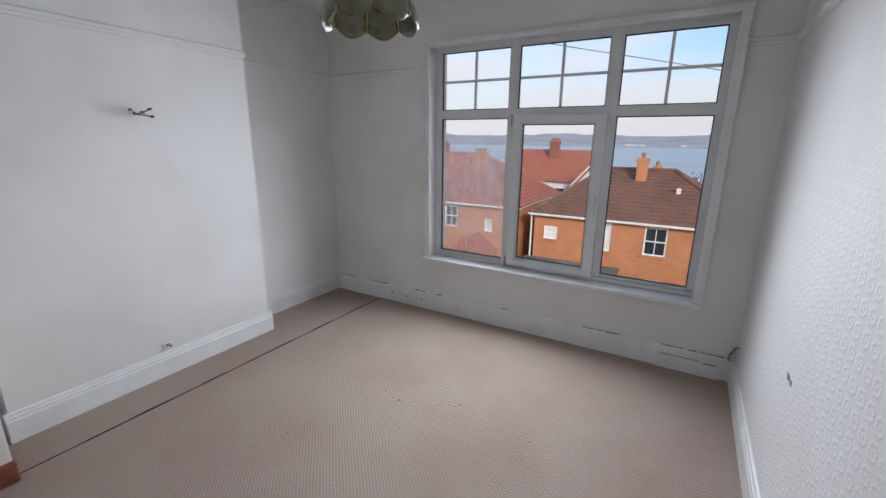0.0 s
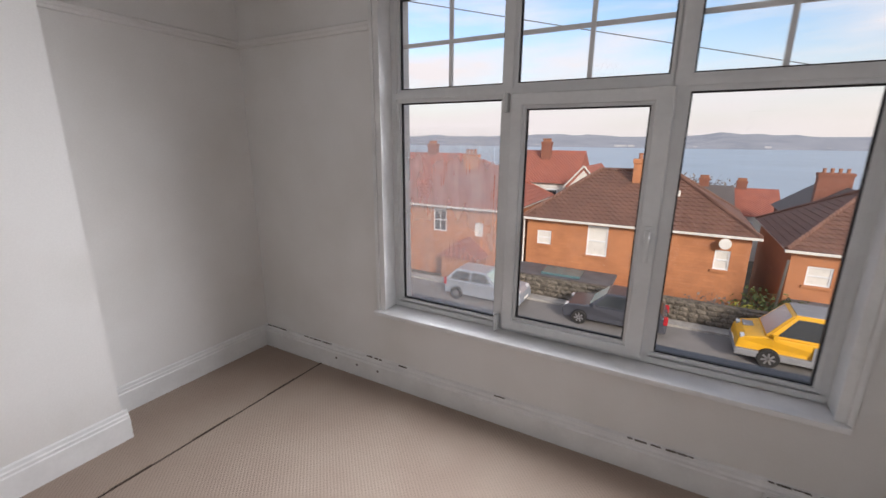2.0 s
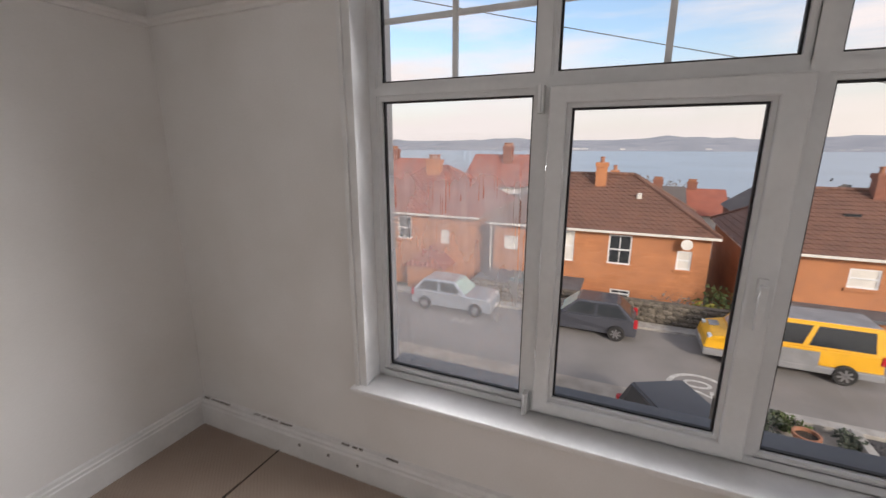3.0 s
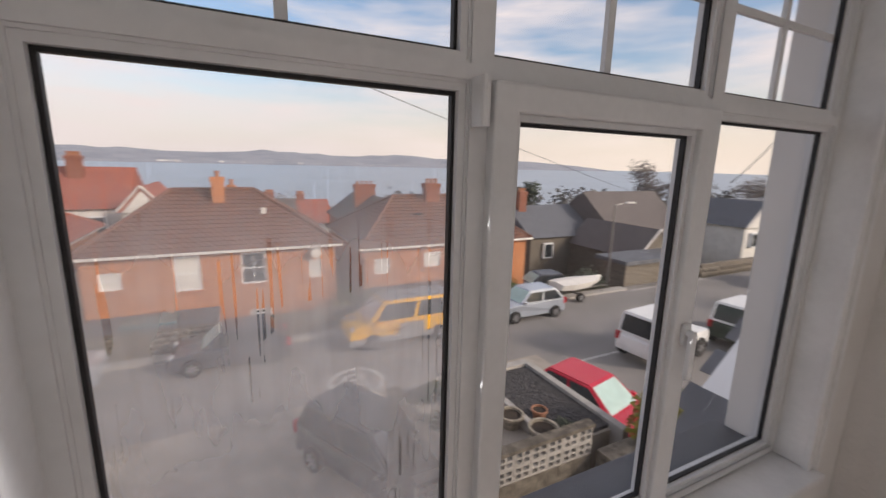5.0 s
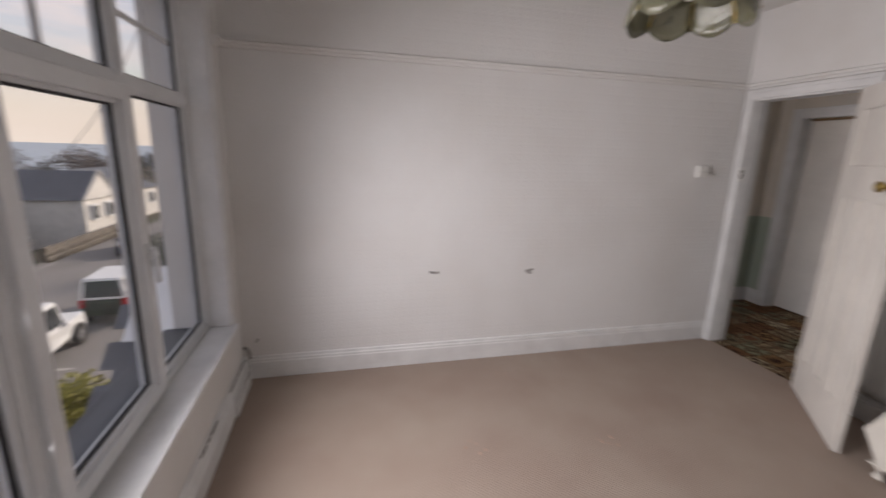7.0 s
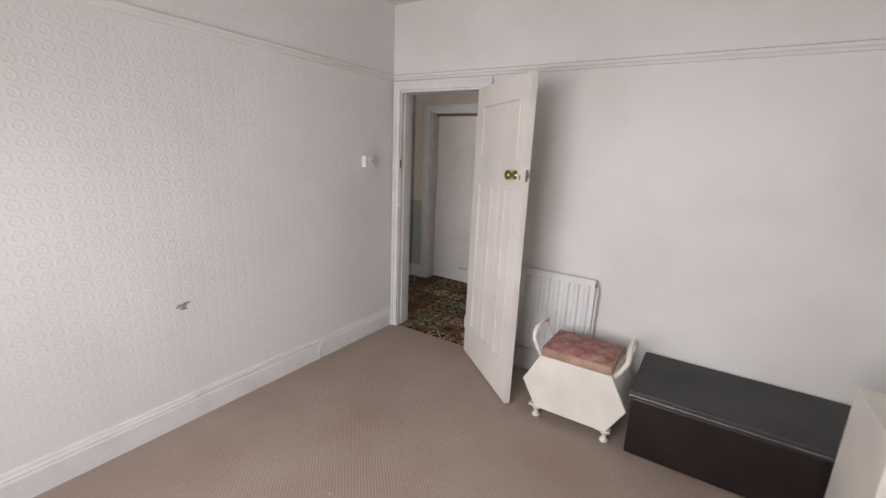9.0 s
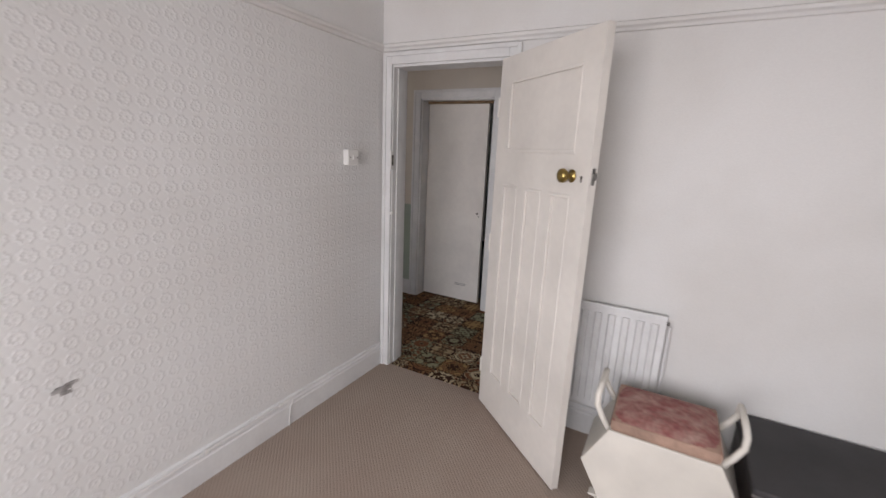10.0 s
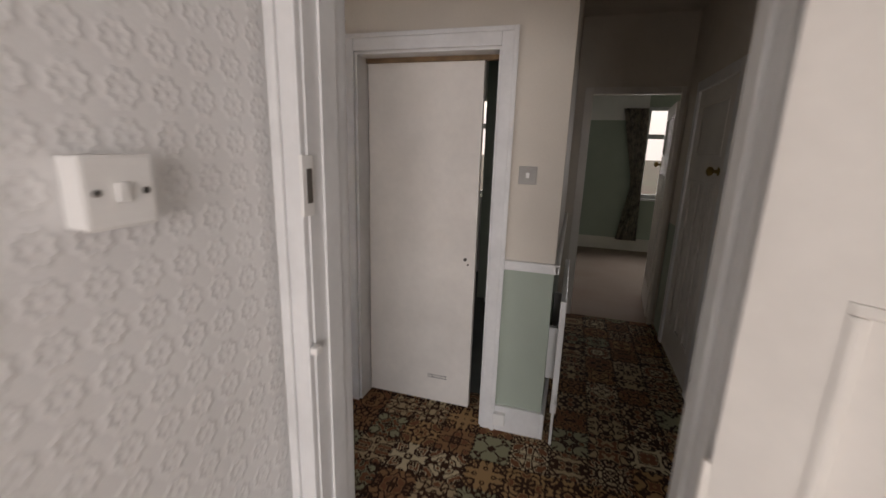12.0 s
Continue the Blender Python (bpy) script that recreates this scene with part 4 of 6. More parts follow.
split_wall("wall_hall_far", "y", -0.52, 0.92, HY - 0.14, HY, [(-0.205, 0.575, 0.0, 2.0)], "hall wall, cream above and sage green below")
split_wall("wall_hall_east", "x", HY - 0.14, -D - 0.14, 0.80, 0.92, [], "hall end wall, cream above and sage green below")
split_wall("wall_corridor_east", "x", -7.12, HY - 0.14, -0.52, -0.40, [], "corridor wall behind the radiator")
split_wall("wall_corridor_west", "x", -7.12, -D - 0.14, -1.54, -1.40, [(-6.72, -5.90, 0.0, 2.0)], "corridor wall with a panelled door")
tagged(part("ceiling_hall", boxed((-1.54, 0.92, -7.24, -D - 0.14, H, H + 0.1)), TAUPE), "dim hall ceiling", "ceiling", kind="structure")
split_wall("wall_corridor_end", "y", -1.54, -0.40, -7.24, -7.12, [(-1.37, -0.64, 0.0, 2.03)], "end wall with an open doorway", dado=False)
bm = boxed((-0.52, -0.205 - 0.06, HY, HY + 0.018, 0.0, 0.155), (0.575 + 0.06, 0.80, HY, HY + 0.018, 0, 0.155), (0.782, 0.80, HY + 0.018, -D - 0.14, 0, 0.155),
           (-0.538, -0.52, -7.1, HY + 0.018, 0.0, 0.155), (-1.40, -1.382, -5.83, -D - 0.14, 0.0, 0.155), bev=0.004)
structure("baseboard_hall", bm, GLOSS, "white hall skirting", "skirting board")
bm = boxed((-0.545, -0.205 - 0.06, HY, HY + 0.026, 0.935, 0.985), (-0.546, -0.52, -7.1, HY + 0.026, 0.935, 0.985), bev=0.008)
structure("dado_rail", bm, GLOSS, "white moulded dado rail", "dado rail")
trim = thing("hall_door_trim", "white moulded architrave round the hall door", "door frame", kind="structure")
part("architrave", boxed((-0.270, -0.195, HY, HY + 0.020, 0, 2.065), (0.565, 0.64, HY, HY + 0.020, 0, 2.065), (-0.195, 0.565, HY, HY + 0.020, 1.99, 2.065), bev=0.005), GLOSS, trim)
part("outer_bead", boxed((-0.274, -0.252, HY + 0.0205, HY + 0.03, 0, 2.07), (0.622, 0.644, HY + 0.0205, HY + 0.03, 0, 2.07), (-0.252, 0.622, HY + 0.0205, HY + 0.03, 2.048, 2.07), bev=0.003), GLOSS, trim)
part("lining", boxed((-0.205, -0.183, HY - 0.14, HY, 0, 2.0), (0.553, 0.575, HY - 0.14, HY, 0, 2.0), (-0.183, 0.553, HY - 0.14, HY, 1.978, 2.0)), GLOSS, trim)
# brown strip filling the gap between leaf and head lining
part("head_gap", boxed((-0.183, 0.553, HY - 0.138, HY - 0.10, 1.955, 1.9775)), HEADGAP, trim, "brown strip in the gap above the hall door")
hdoor = thing("hall_door", "flush cream boarded door standing ajar", "door", (0.548, -5.285, 0.0), 180 - 0.0, kind="structure")
part("leaf", boxed((0.0, 0.64, -0.020, 0.020, 0.015, 1.955), bev=0.003), DOORP, hdoor)
bm = bmesh.new()
cyl(bm, (0.585, -0.020, 0.93), (0.585, -0.034, 0.93), 0.009, seg=10)
cyl(bm, (0.600, -0.020, 0.90), (0.600, -0.023, 0.90), 0.006, seg=8)
part("spindle", bm, CRACK, hdoor, "bare handle spindle hole")
part("vent_slots", boxed((0.38, 0.50, -0.0215, -0.0203, 0.17, 0.176), (0.38, 0.50, -0.0215, -0.0203, 0.185, 0.191)), PLASTER, hdoor)
hsw = thing("hall_switch", "grey-white square light switch on the hall wall", "light switch", (-0.355, HY, 1.41))
part("plate", boxed((-0.043, 0.043, 0.0, 0.012, -0.043, 0.043), bev=0.003), mat("grey_switch_plate", (0.42, 0.40, 0.37), 0.45, var=0.08), hsw)
part("rocker", boxed((-0.008, 0.008, 0.0122, 0.018, -0.012, 0.012), bev=0.002), PLASTIC, hsw)
sock = thing("skirting_socket", "small white telephone socket on the hall skirting", "socket", (-0.30, HY + 0.018, 0.085))
part("box", boxed((-0.032, 0.032, 0.0, 0.028, -0.035, 0.035), bev=0.004), PLASTIC, sock)
hrad = thing("hall_radiator", "white panel radiator on the corridor wall", "radiator", (-0.52, -6.05, 0.0))
part("panel", boxed((-0.075, -0.045, 0.0, 0.92, 0.22, 0.80), bev=0.006), GLOSS, hrad)
for y in (0.15, 0.75):
    part("bracket", boxed((-0.0445, 0.0, y, y + 0.03, 0.3, 0.6)), GLOSS, hrad)
bm = bmesh.new()
tube(bm, [(-0.06, 0.945, 0.01), (-0.06, 0.945, 0.27), (-0.06, 0.92, 0.28)], 0.0075)
cyl(bm, (-0.06, 0.945, 0.20), (-0.06, 0.945, 0.26), 0.016, seg=12)
part("valve", bm, GLOSS, hrad)
cdoor = thing("corridor_door", "cream panelled door in the dim corridor, closed", "door", (-1.41, -6.70, 0.0), 90, kind="structure")
door_leaf(cdoor, 0.78, 1.97, LT)
knob(cdoor, 0.78 - 0.09, 1.44, -1)
ctrim = thing("corridor_door_trim", "white architrave round the corridor door", "door frame", kind="structure")
part("architrave", boxed((-1.40, -1.38, -6.79, -6.715, 0, 2.06), (-1.40, -1.38, -5.905, -5.83, 0, 2.06), (-1.40, -1.38, -6.715, -5.905, 1.985, 2.06), bev=0.005), GLOSS, ctrim)
etrim = thing("end_door_trim", "cream architrave round the far doorway", "door frame", kind="structure")
part("architrave", boxed((-1.375, -1.34, -7.12, -7.10, 0, 2.08), (-0.66, -0.59, -7.12, -7.10, 0, 2.08), (-1.34, -0.66, -7.12, -7.10, 2.02, 2.08), bev=0.005), DOORP, etrim)
odoor = thing("far_room_door", "cream door swung back into the far room", "door", (-1.365, -7.26, 0.0), -95, kind="structure")
door_leaf(odoor, 0.72, 1.97, LT)
knob(odoor, 0.64, 1.44, 1)

# far room at the corridor's end
structure("floor_far_room", boxed((-3.2, 0.2, -10.4, -7.12, -0.16, 0.001)), CARPET, "grey-beige carpet of the far room", "floor")
structure("wall_far_room", pierced(bmesh.new(), "y", -3.2, 0.2, 0, H, -10.55, -10.4, [(-2.25, -1.56, 0.86, 2.25)]), GREEN, "sage green wall with a tall window", "wall")
structure("wall_far_room_side", boxed((0.2, 0.3, -10.4, -7.24, 0, H), (-3.3, -3.2, -10.4, -7.24, 0, H), (-3.2, -1.54, -7.24, -7.12, 0, H), (-0.40, 0.2, -7.24, -7.12, 0, H)), GREEN, "sage green side walls", "wall")
structure("wall_far_room_frieze", boxed((-3.2, -2.25, -10.4, -10.39, 2.05, H), (-1.56, 0.2, -10.4, -10.39, 2.05, H)), PAINT, "white frieze above the green wall", "wall")
structure("ceiling_far_room", boxed((-3.3, 0.3, -10.55, -7.24, H, H + 0.1)), CEIL, "white ceiling", "ceiling")
structure("baseboard_far_room", boxed((-3.2, 0.2, -10.4, -10.38, 0.0, 0.2), bev=0.004), DOORP, "cream skirting of the far room", "skirting board")
fwin = thing("window_2", "tall white window with a top light", "window", kind="structure")
part("window_frame", pierced(bmesh.new(), "y", -2.25, -1.56, 0.86, 2.25, -10.50, -10.45, [(-2.20, -1.61, 0.92, 1.78), (-2.20, -1.61, 1.85, 2.20)]), UPVC, fwin)
pane(fwin, -2.20, -1.61, 0.92, 1.78, -10.48)
pane(fwin, -2.20, -1.61, 1.85, 2.20, -10.48)
part("window_sill", boxed((-2.30, -1.60, -10.41, -10.30, 0.83, 0.86), bev=0.005), GLOSS, fwin)
bm = bmesh.new()
folds = []
for r_ in range(13):
    f_ = r_ / 12
    pinch = 0.16 + 0.18 * abs(f_ - 0.45) * 2
    folds.append([bm.verts.new((-1.62 + 0.06 * f_ + pinch * i / 40, -10.33 + 0.028 * math.sin(i * 0.95), 0.18 + 2.04 * f_)) for i in range(41)])
for a, b in zip(folds, folds[1:]):
    for i in range(40):
        bm.faces.new((a[i], a[i + 1], b[i + 1], b[i]))
bmesh.ops.solidify(bm, geom=bm.faces[:], thickness=0.006)
tagged(part("curtain", bm, CURTAIN, smooth=True), "long patterned cream curtain drawn to the side", "curtain")

# room behind the hall door
structure("floor_side_room", boxed((-0.39, 2.2, -8.2, -5.46, -0.16, 0.001)), mat("grey_green_carpet", (0.14, 0.15, 0.14), 0.95, var=0.1, scale=3, fine=200, bump=0.4), "dark grey carpet", "floor")
structure("wall_side_room", pierced(bmesh.new(), "y", -0.39, 2.2, 0, H, -8.35, -8.2, [(0.05, 0.75, 0.98, 2.15)]), PAINT, "white wall with a window", "wall")
structure("wall_side_room_side", boxed((-0.40, -0.39, -8.2, -5.29, 0, H), (2.2, 2.3, -8.2, -5.29, 0, H), (0.92, 2.2, -5.29, -5.15, 0, H)), PAINT, "white side walls", "wall")
structure("ceiling_side_room", boxed((-0.4, 2.3, -8.35, -5.29, H, H + 0.1)), CEIL, "white ceiling", "ceiling")
swin = thing("window_3", "white plastic window with a top light", "window", kind="structure")
part("window_frame", pierced(bmesh.new(), "y", 0.05, 0.75, 0.98, 2.15, -8.30, -8.24, [(0.10, 0.70, 1.04, 1.78), (0.10, 0.70, 1.84, 2.10)]), UPVC, swin)
pane(swin, 0.10, 0.70, 1.04, 1.78, -8.27)
pane(swin, 0.10, 0.70, 1.84, 2.10, -8.27)
part("window_sill", boxed((0.0, 1.0, -8.22, -8.12, 0.95, 0.98), bev=0.005), GLOSS, swin)
srad = thing("side_room_radiator", "white radiator under the window", "radiator", (0.1, -8.2, 0.0))
part("panel", boxed((0.0, 0.9, 0.04, 0.07, 0.30, 0.80), bev=0.006), GLOSS, srad)
part("bracket", boxed((0.2, 0.23, 0.0, 0.0395, 0.3, 0.6)), GLOSS, srad)

# ---- outside: ground, road, sea ----
RZ = -5.8                 # level of the road
SEAZ = -22.0


def ground_z(x, y):
    if y < 17.2:
        return RZ - 0.12
    if y < 26:
        return RZ - 0.12 - (y - 17.2) * 0.22
    return max(SEAZ - 2, RZ - 2.06 - (y - 26) * 0.085)


bm = bmesh.new()
xs = [-900, -300, -120, -60, -30, -15, -5, 5, 15, 30, 60, 120, 300, 900]
ys = [0.34, 6, 11, 16.5, 17.2, 20, 26, 40, 60, 90, 130, 180, 240]
grid_ = [[bm.verts.new((x, y, ground_z(x, y))) for x in xs] for y in ys]
for a, b in zip(grid_, grid_[1:]):
    for i in range(len(xs) - 1):
        bm.faces.new((a[i], a[i + 1], b[i + 1], b[i]))
back = [[bm.verts.new((x, y, RZ - 0.12)) for x in xs] for y in (-900, -10.6)]
for a, b in ((back[0], back[1]),):
    for i in range(len(xs) - 1):
        bm.faces.new((a[i], a[i + 1], b[i + 1], b[i]))
structure("ground", bm, LAND, "rough ground falling away towards the sea", "ground")
bm = bmesh.new()
bmesh.ops.create_grid(bm, x_segments=2, y_segments=2, size=1, matrix=Matrix.Translation((0, 2600, SEAZ)) @ Matrix.Diagonal((4500, 2500, 1, 1)))
structure("water", bm, SEA, "calm grey-blue bay", "sea")
structure("road", boxed((-60, 48, 11.6, 16.6, RZ - 0.3, RZ)), ASPHALT, "worn grey asphalt street", "road")
structure("side_road", boxed((19.5, 27, 16.6, 17.2, RZ - 0.3, RZ - 0.004), (8.3, 48, 4.0, 11.6, RZ - 0.3, RZ - 0.004)), ASPHALT, "asphalt junction and parking bay", "road")
structure("driveway", boxed((-14, 8.3, 0.36, 11.6, RZ - 0.3, RZ + 0.02)), CONCRETE, "pale worn concrete driveway", "driveway")
structure("pavement", boxed((-60, 19.4, 16.6, 17.2, RZ - 0.3, RZ + 0.10)), KERB, "narrow far pavement with kerb", "pavement")


def ring_mark(bm, cx, cy, r0, r1, sy=1.0, seg=40):
    a = [[bm.verts.new((cx + r * math.cos(2 * math.pi * i / seg), cy + sy * r * math.sin(2 * math.pi * i / seg), RZ + 0.004)) for i in range(seg)] for r in (r0, r1)]
    for i in range(seg):
        j = (i + 1) % seg
        bm.faces.new((a[0][i], a[0][j], a[1][j], a[1][i]))


def letters(text, size, m, material, name, label, category):
    cu = bpy.data.curves.new(name, "FONT")
    cu.body, cu.size, cu.align_x, cu.align_y, cu.extrude = text, size, "CENTER", "CENTER", 0.0005
    tmp = bpy.data.objects.new(name, cu)
    scene.collection.objects.link(tmp)
    me = bpy.data.meshes.new_from_object(tmp.evaluated_get(bpy.context.evaluated_depsgraph_get()))
    bpy.data.objects.remove(tmp)
    me.materials.clear()
    me.materials.append(material)
    ob = new(name, me)
    ob.matrix_basis = m
    return tagged(ob, label, category, kind="structure")


bm = bmesh.new()
ring_mark(bm, 1.25, 12.45, 0.80, 0.95)
structure("speed_roundel", bm, MARK, "white painted ring of a 20 speed marking", "road marking")
letters("20", 1.15, pose(1.25, 12.45, RZ + 0.0045, 0, 0, 90), MARK, "speed_number", "white painted number 20 on the road", "road marking")
letters("YN", 0.75, pose(-7.4, 14.4, RZ + 0.0045, 0, 0, 180), MARK, "road_letters", "white painted road letters", "road marking")
structure("road_line", boxed((7.9, 12.3, 10.42, 10.54, RZ - 0.003, RZ + 0.003), (12.2, 12.32, 8.0, 10.42, RZ - 0.003, RZ + 0.003), (19.5, 27, 16.4, 16.5, RZ, RZ + 0.005)), MARK, "white parking bay lines", "road marking")

# far shore
bm = bmesh.new()
rng = random.Random(3)
prev = None
for i in range(91):
    x = -2600 + i * 60
    top = 12 + 24 * noise.noise((x * 0.0016, 0.3, 0)) + 14 * noise.noise((x * 0.007, 2.0, 0)) + 10 * math.exp(-((x - 900) / 700) ** 2)
    if x > 1500:
        top *= max(0.25, 1 - (x - 1500) / 900)
    cur = [bm.verts.new((x, 2480, SEAZ - 1)), bm.verts.new((x, 2500, SEAZ + 4)), bm.verts.new((x, 2900, SEAZ + 26 + 1.2 * max(8, top))), bm.verts.new((x, 3600, SEAZ + 58 + 1.5 * max(10, top)))]
    if prev:
        for a in range(3):
            bm.faces.new((prev[a], cur[a], cur[a + 1], prev[a + 1]))
    prev = cur
structure("backdrop", bm, HILL, "hills of the far shore with haze painted into their colour", "hills", True)
bm = bmesh.new()
for i in range(240):
    x, d = rng.uniform(-1700, 1500), rng.uniform(0, 1)
    s = rng.uniform(4, 14)
    box(bm, x, x + s * 1.6, 2540 + d * 330, 2550 + d * 330, SEAZ + 2 + d * 9, SEAZ + 9 + d * 15 + rng.uniform(0, 3))
for x, w in ((-330, 60), (-260, 30), (340, 26), (-60, 22)):
    box(bm, x, x + w, 2530, 2540, SEAZ + 3, SEAZ + 15)
# greyed white: the haze over the water is painted into the colour
tagged(part("shore_buildings", bm, mat("haze_painted_buildings", (0.55, 0.55, 0.57), 0.9)), "tiny buildings on the far shore, haze painted into their pale colour", "buildings", kind="stuff")


# ---- outside: houses ----
def roof_hip(parent, x0, x1, y0, y1, ze, rx0, rx1, zr, material, over=0.25, courses=15):
    """A hipped roof laid in stepped courses of tiles, one part for each slope."""
    ry = (y0 + y1) / 2
    E4 = [Vector((x0 - over, y0 - over, ze)), Vector((x1 + over, y0 - over, ze)), Vector((x1 + over, y1 + over, ze)), Vector((x0 - over, y1 + over, ze))]
    Ra, Rb = Vector((rx0, ry, zr)), Vector((rx1, ry, zr))
    for a, b, ta, tb in ((E4[0], E4[1], Ra, Rb), (E4[1], E4[2], Rb, Rb), (E4[2], E4[3], Rb, Ra), (E4[3], E4[0], Ra, Ra)):
        nv = (b - a).cross(ta - a).normalized()
        bm = bmesh.new()
        for i in range(courses):
            f0, f1 = i / courses, min(1.0, (i + 1.25) / courses)
            p = [a.lerp(ta, f0) + nv * 0.055, b.lerp(tb, f0) + nv * 0.055, b.lerp(tb, f1) + nv * 0.012, a.lerp(ta, f1) + nv * 0.012]
            q = [a.lerp(ta, f0) - nv * 0.01, b.lerp(tb, f0) - nv * 0.01]
            v = [bm.verts.new(c) for c in p + q]
            bm.faces.new(v[:4])
            bm.faces.new((v[4], v[5], v[1], v[0]))
        bmesh.ops.remove_doubles(bm, verts=bm.verts[:], dist=0.0001)
        part("roof", bm, material, parent)
    bm = bmesh.new()
    for a, b in ((Ra, Rb), (E4[0], Ra), (E4[1], Rb), (E4[2], Rb), (E4[3], Ra)):
        cyl(bm, a + Vector((0, 0, 0.04)), b + Vector((0, 0, 0.06)), 0.10, seg=8)
    part("ridge_tiles", bm, material, parent)
    part("gutter", boxed((x0 - over - 0.06, x1 + over + 0.06, y0 - over - 0.10, y0 - over, ze - 0.10, ze + 0.01), bev=0.02), PALE, parent, "pale gutter")
    part("soffit", boxed((x0 - over + 0.01, x1 + over - 0.01, y0 - over + 0.01, y1 + over - 0.01, ze - 0.08, ze - 0.02)), PALE, parent)


def sash_window(parent, x0, x1, z0, z1, y, cross=True, blind=False, sill=True):
    w = part("window", pierced(bmesh.new(), "y", x0, x1, z0, z1, y + 0.03, y + 0.11, [(x0 + 0.07, x1 - 0.07, z0 + 0.07, (z0 + z1) / 2 - 0.03), (x0 + 0.07, x1 - 0.07, (z0 + z1) / 2 + 0.03, z1 - 0.07)]), WHITEP, parent, "white window frame")
    part("pane", boxed((x0 + 0.06, x1 - 0.06, y + 0.07, y + 0.08, z0 + 0.06, z1 - 0.06)), PALE if blind else DARKGL, w, "drawn blind behind the glass" if blind else "dark glass")
    if cross:
        m = (x0 + x1) / 2
        part("glazing_bar", boxed((m - 0.018, m + 0.018, y + 0.045, y + 0.069, z0 + 0.07, z1 - 0.07)), WHITEP, w)
    if sill:
        part("sill", boxed((x0 - 0.08, x1 + 0.08, y - 0.07, y + 0.06, z0 - 0.12, z0 - 0.002)), BRICK if blind or cross else WHITEP, w)


def chimney(parent, x, y, w, z0, z1, material=BRICK, pots=2):
    c = part("chimney", boxed((x - w / 2, x + w / 2, y - 0.3, y + 0.3, z0, z1 - 0.12), (x - w / 2 - 0.05, x + w / 2 + 0.05, y - 0.35, y + 0.35, z1 - 0.24, z1), bev=0.01), material, parent, "brick chimney stack")
    for i in range(pots):
        bm = bmesh.new()
        px = x + (i - (pots - 1) / 2) * w / max(1, pots) * 0.9
        lathe(bm, [(0.11, 0.0), (0.10, 0.2), (0.12, 0.24), (0.12, 0.30)], 12, (px, y, z1))
        part("chimney_pot", bm, TERRA, c)


def house(name, label, x0, x1, y0, y1, z0, ze, holes, wall=BRICK):
    h = thing(name, label, "house")
    part("wall", pierced(bmesh.new(), "y", x0, x1, z0, ze, y0, y0 + 0.3, [o[:4] for o in holes]), wall, h, "front wall")
    part("wall", boxed((x0, x0 + 0.3, y0 + 0.3, y1, z0, ze), (x1 - 0.3, x1, y0 + 0.3, y1, z0, ze), (x0 + 0.3, x1 - 0.3, y1 - 0.3, y1, z0, ze)), wall, h)
    part("floor", boxed((x0 + 0.3, x1 - 0.3, y0 + 0.3, y1 - 0.3, -5.2, -5.0)), SOIL, h)
    for o in holes:
        sash_window(h, *o[:4], y0, *o[4:])
    return h


G0 = RZ - 1.6
h1 = house("brick_house", "two-storey orange brick house with brown hipped tile roof", -7.8, 2.25, 20.0, 28.0, G0, -2.38,
           [(-2.02, -0.98, -4.03, -2.57, True, False), (-4.62, -3.62, -4.10, -2.55, False, True), (-7.22, -6.47, -3.80, -3.06, False, True), (0.95, 1.55, -4.0, -3.10, False, True), (-1.75, -0.85, -5.75, -5.30, True, False, False)])
roof_hip(h1, -7.8, 2.25, 20.0, 28.0, -2.36, -4.85, -1.15, 0.02, ROOFB)
chimney(h1, -2.80, 23.2, 0.55, -0.8, 0.72, BRICK, 1)
chimney(h1, -2.2, 25.6, 0.4, -1.0, 0.2, BRICK, 1)
part("roof_vent", boxed((-0.95, -0.72, 22.0, 22.3, -1.05, -0.75), bev=0.05), PALE, h1)
bm = bmesh.new()
cyl(bm, (1.25, 19.9, -2.75), (1.25, 19.62, -2.72), 0.05, 0.24, seg=16)
part("satellite_dish", bm, PALE, h1)
bm = bmesh.new()
tube(bm, [(-7.95, 19.85, -2.45), (-7.95, 19.9, -3.0), (-7.95, 19.92, -7.0)], 0.05)
part("downpipe", bm, PALE, h1)
h2 = house("brick_house", "long orange brick house with dark brown hipped roof", 3.65, 14.0, 20.0, 28.0, G0, -2.74,
           [(4.25, 5.10, -4.18, -3.36, False, True), (7.10, 8.10, -4.02, -3.20, False, True), (9.68, 10.60, -4.28, -2.86, False, True), (12.36, 13.0, -4.36, -3.34, True, False)])
roof_hip(h2, 3.65, 14.0, 20.0, 28.0, -2.72, 6.7, 11.2, -0.42, ROOFB)
chimney(h2, 9.1, 23.6, 0.95, -1.2, 0.40, OLDBRICK, 3)
part("roof_light", boxed((7.3, 7.9, 22.1, 22.6, -1.5, -1.28)), DARKGL, h2)
part("porch_wall", boxed((4.0, 9.2, 18.9, 19.99, G0, -5.0)), BRICK, h2)
part("porch_roof", boxed((3.8, 9.4, 18.7, 19.99, -5.0, -4.86)), SLATE, h2)
h0 = house("brick_house", "orange brick house with a bright red hipped roof", -17.0, -8.9, 20.0, 28.0, G0, -2.2,
           [(-13.75, -12.85, -3.78, -2.42, True, False), (-10.95, -10.45, -3.85, -3.05, False, True)])
roof_hip(h0, -17.0, -8.9, 20.0, 28.0, -2.18, -13.6, -12.2, 0.25, ROOFR)
chimney(h0, -12.9, 23.4, 0.9, -0.8, 0.75, BRICK, 3)
part("porch_wall", boxed((-12.4, -10.2, 18.6, 19.99, G0, -4.9)), BRICK, h0)
bm = bmesh.new()
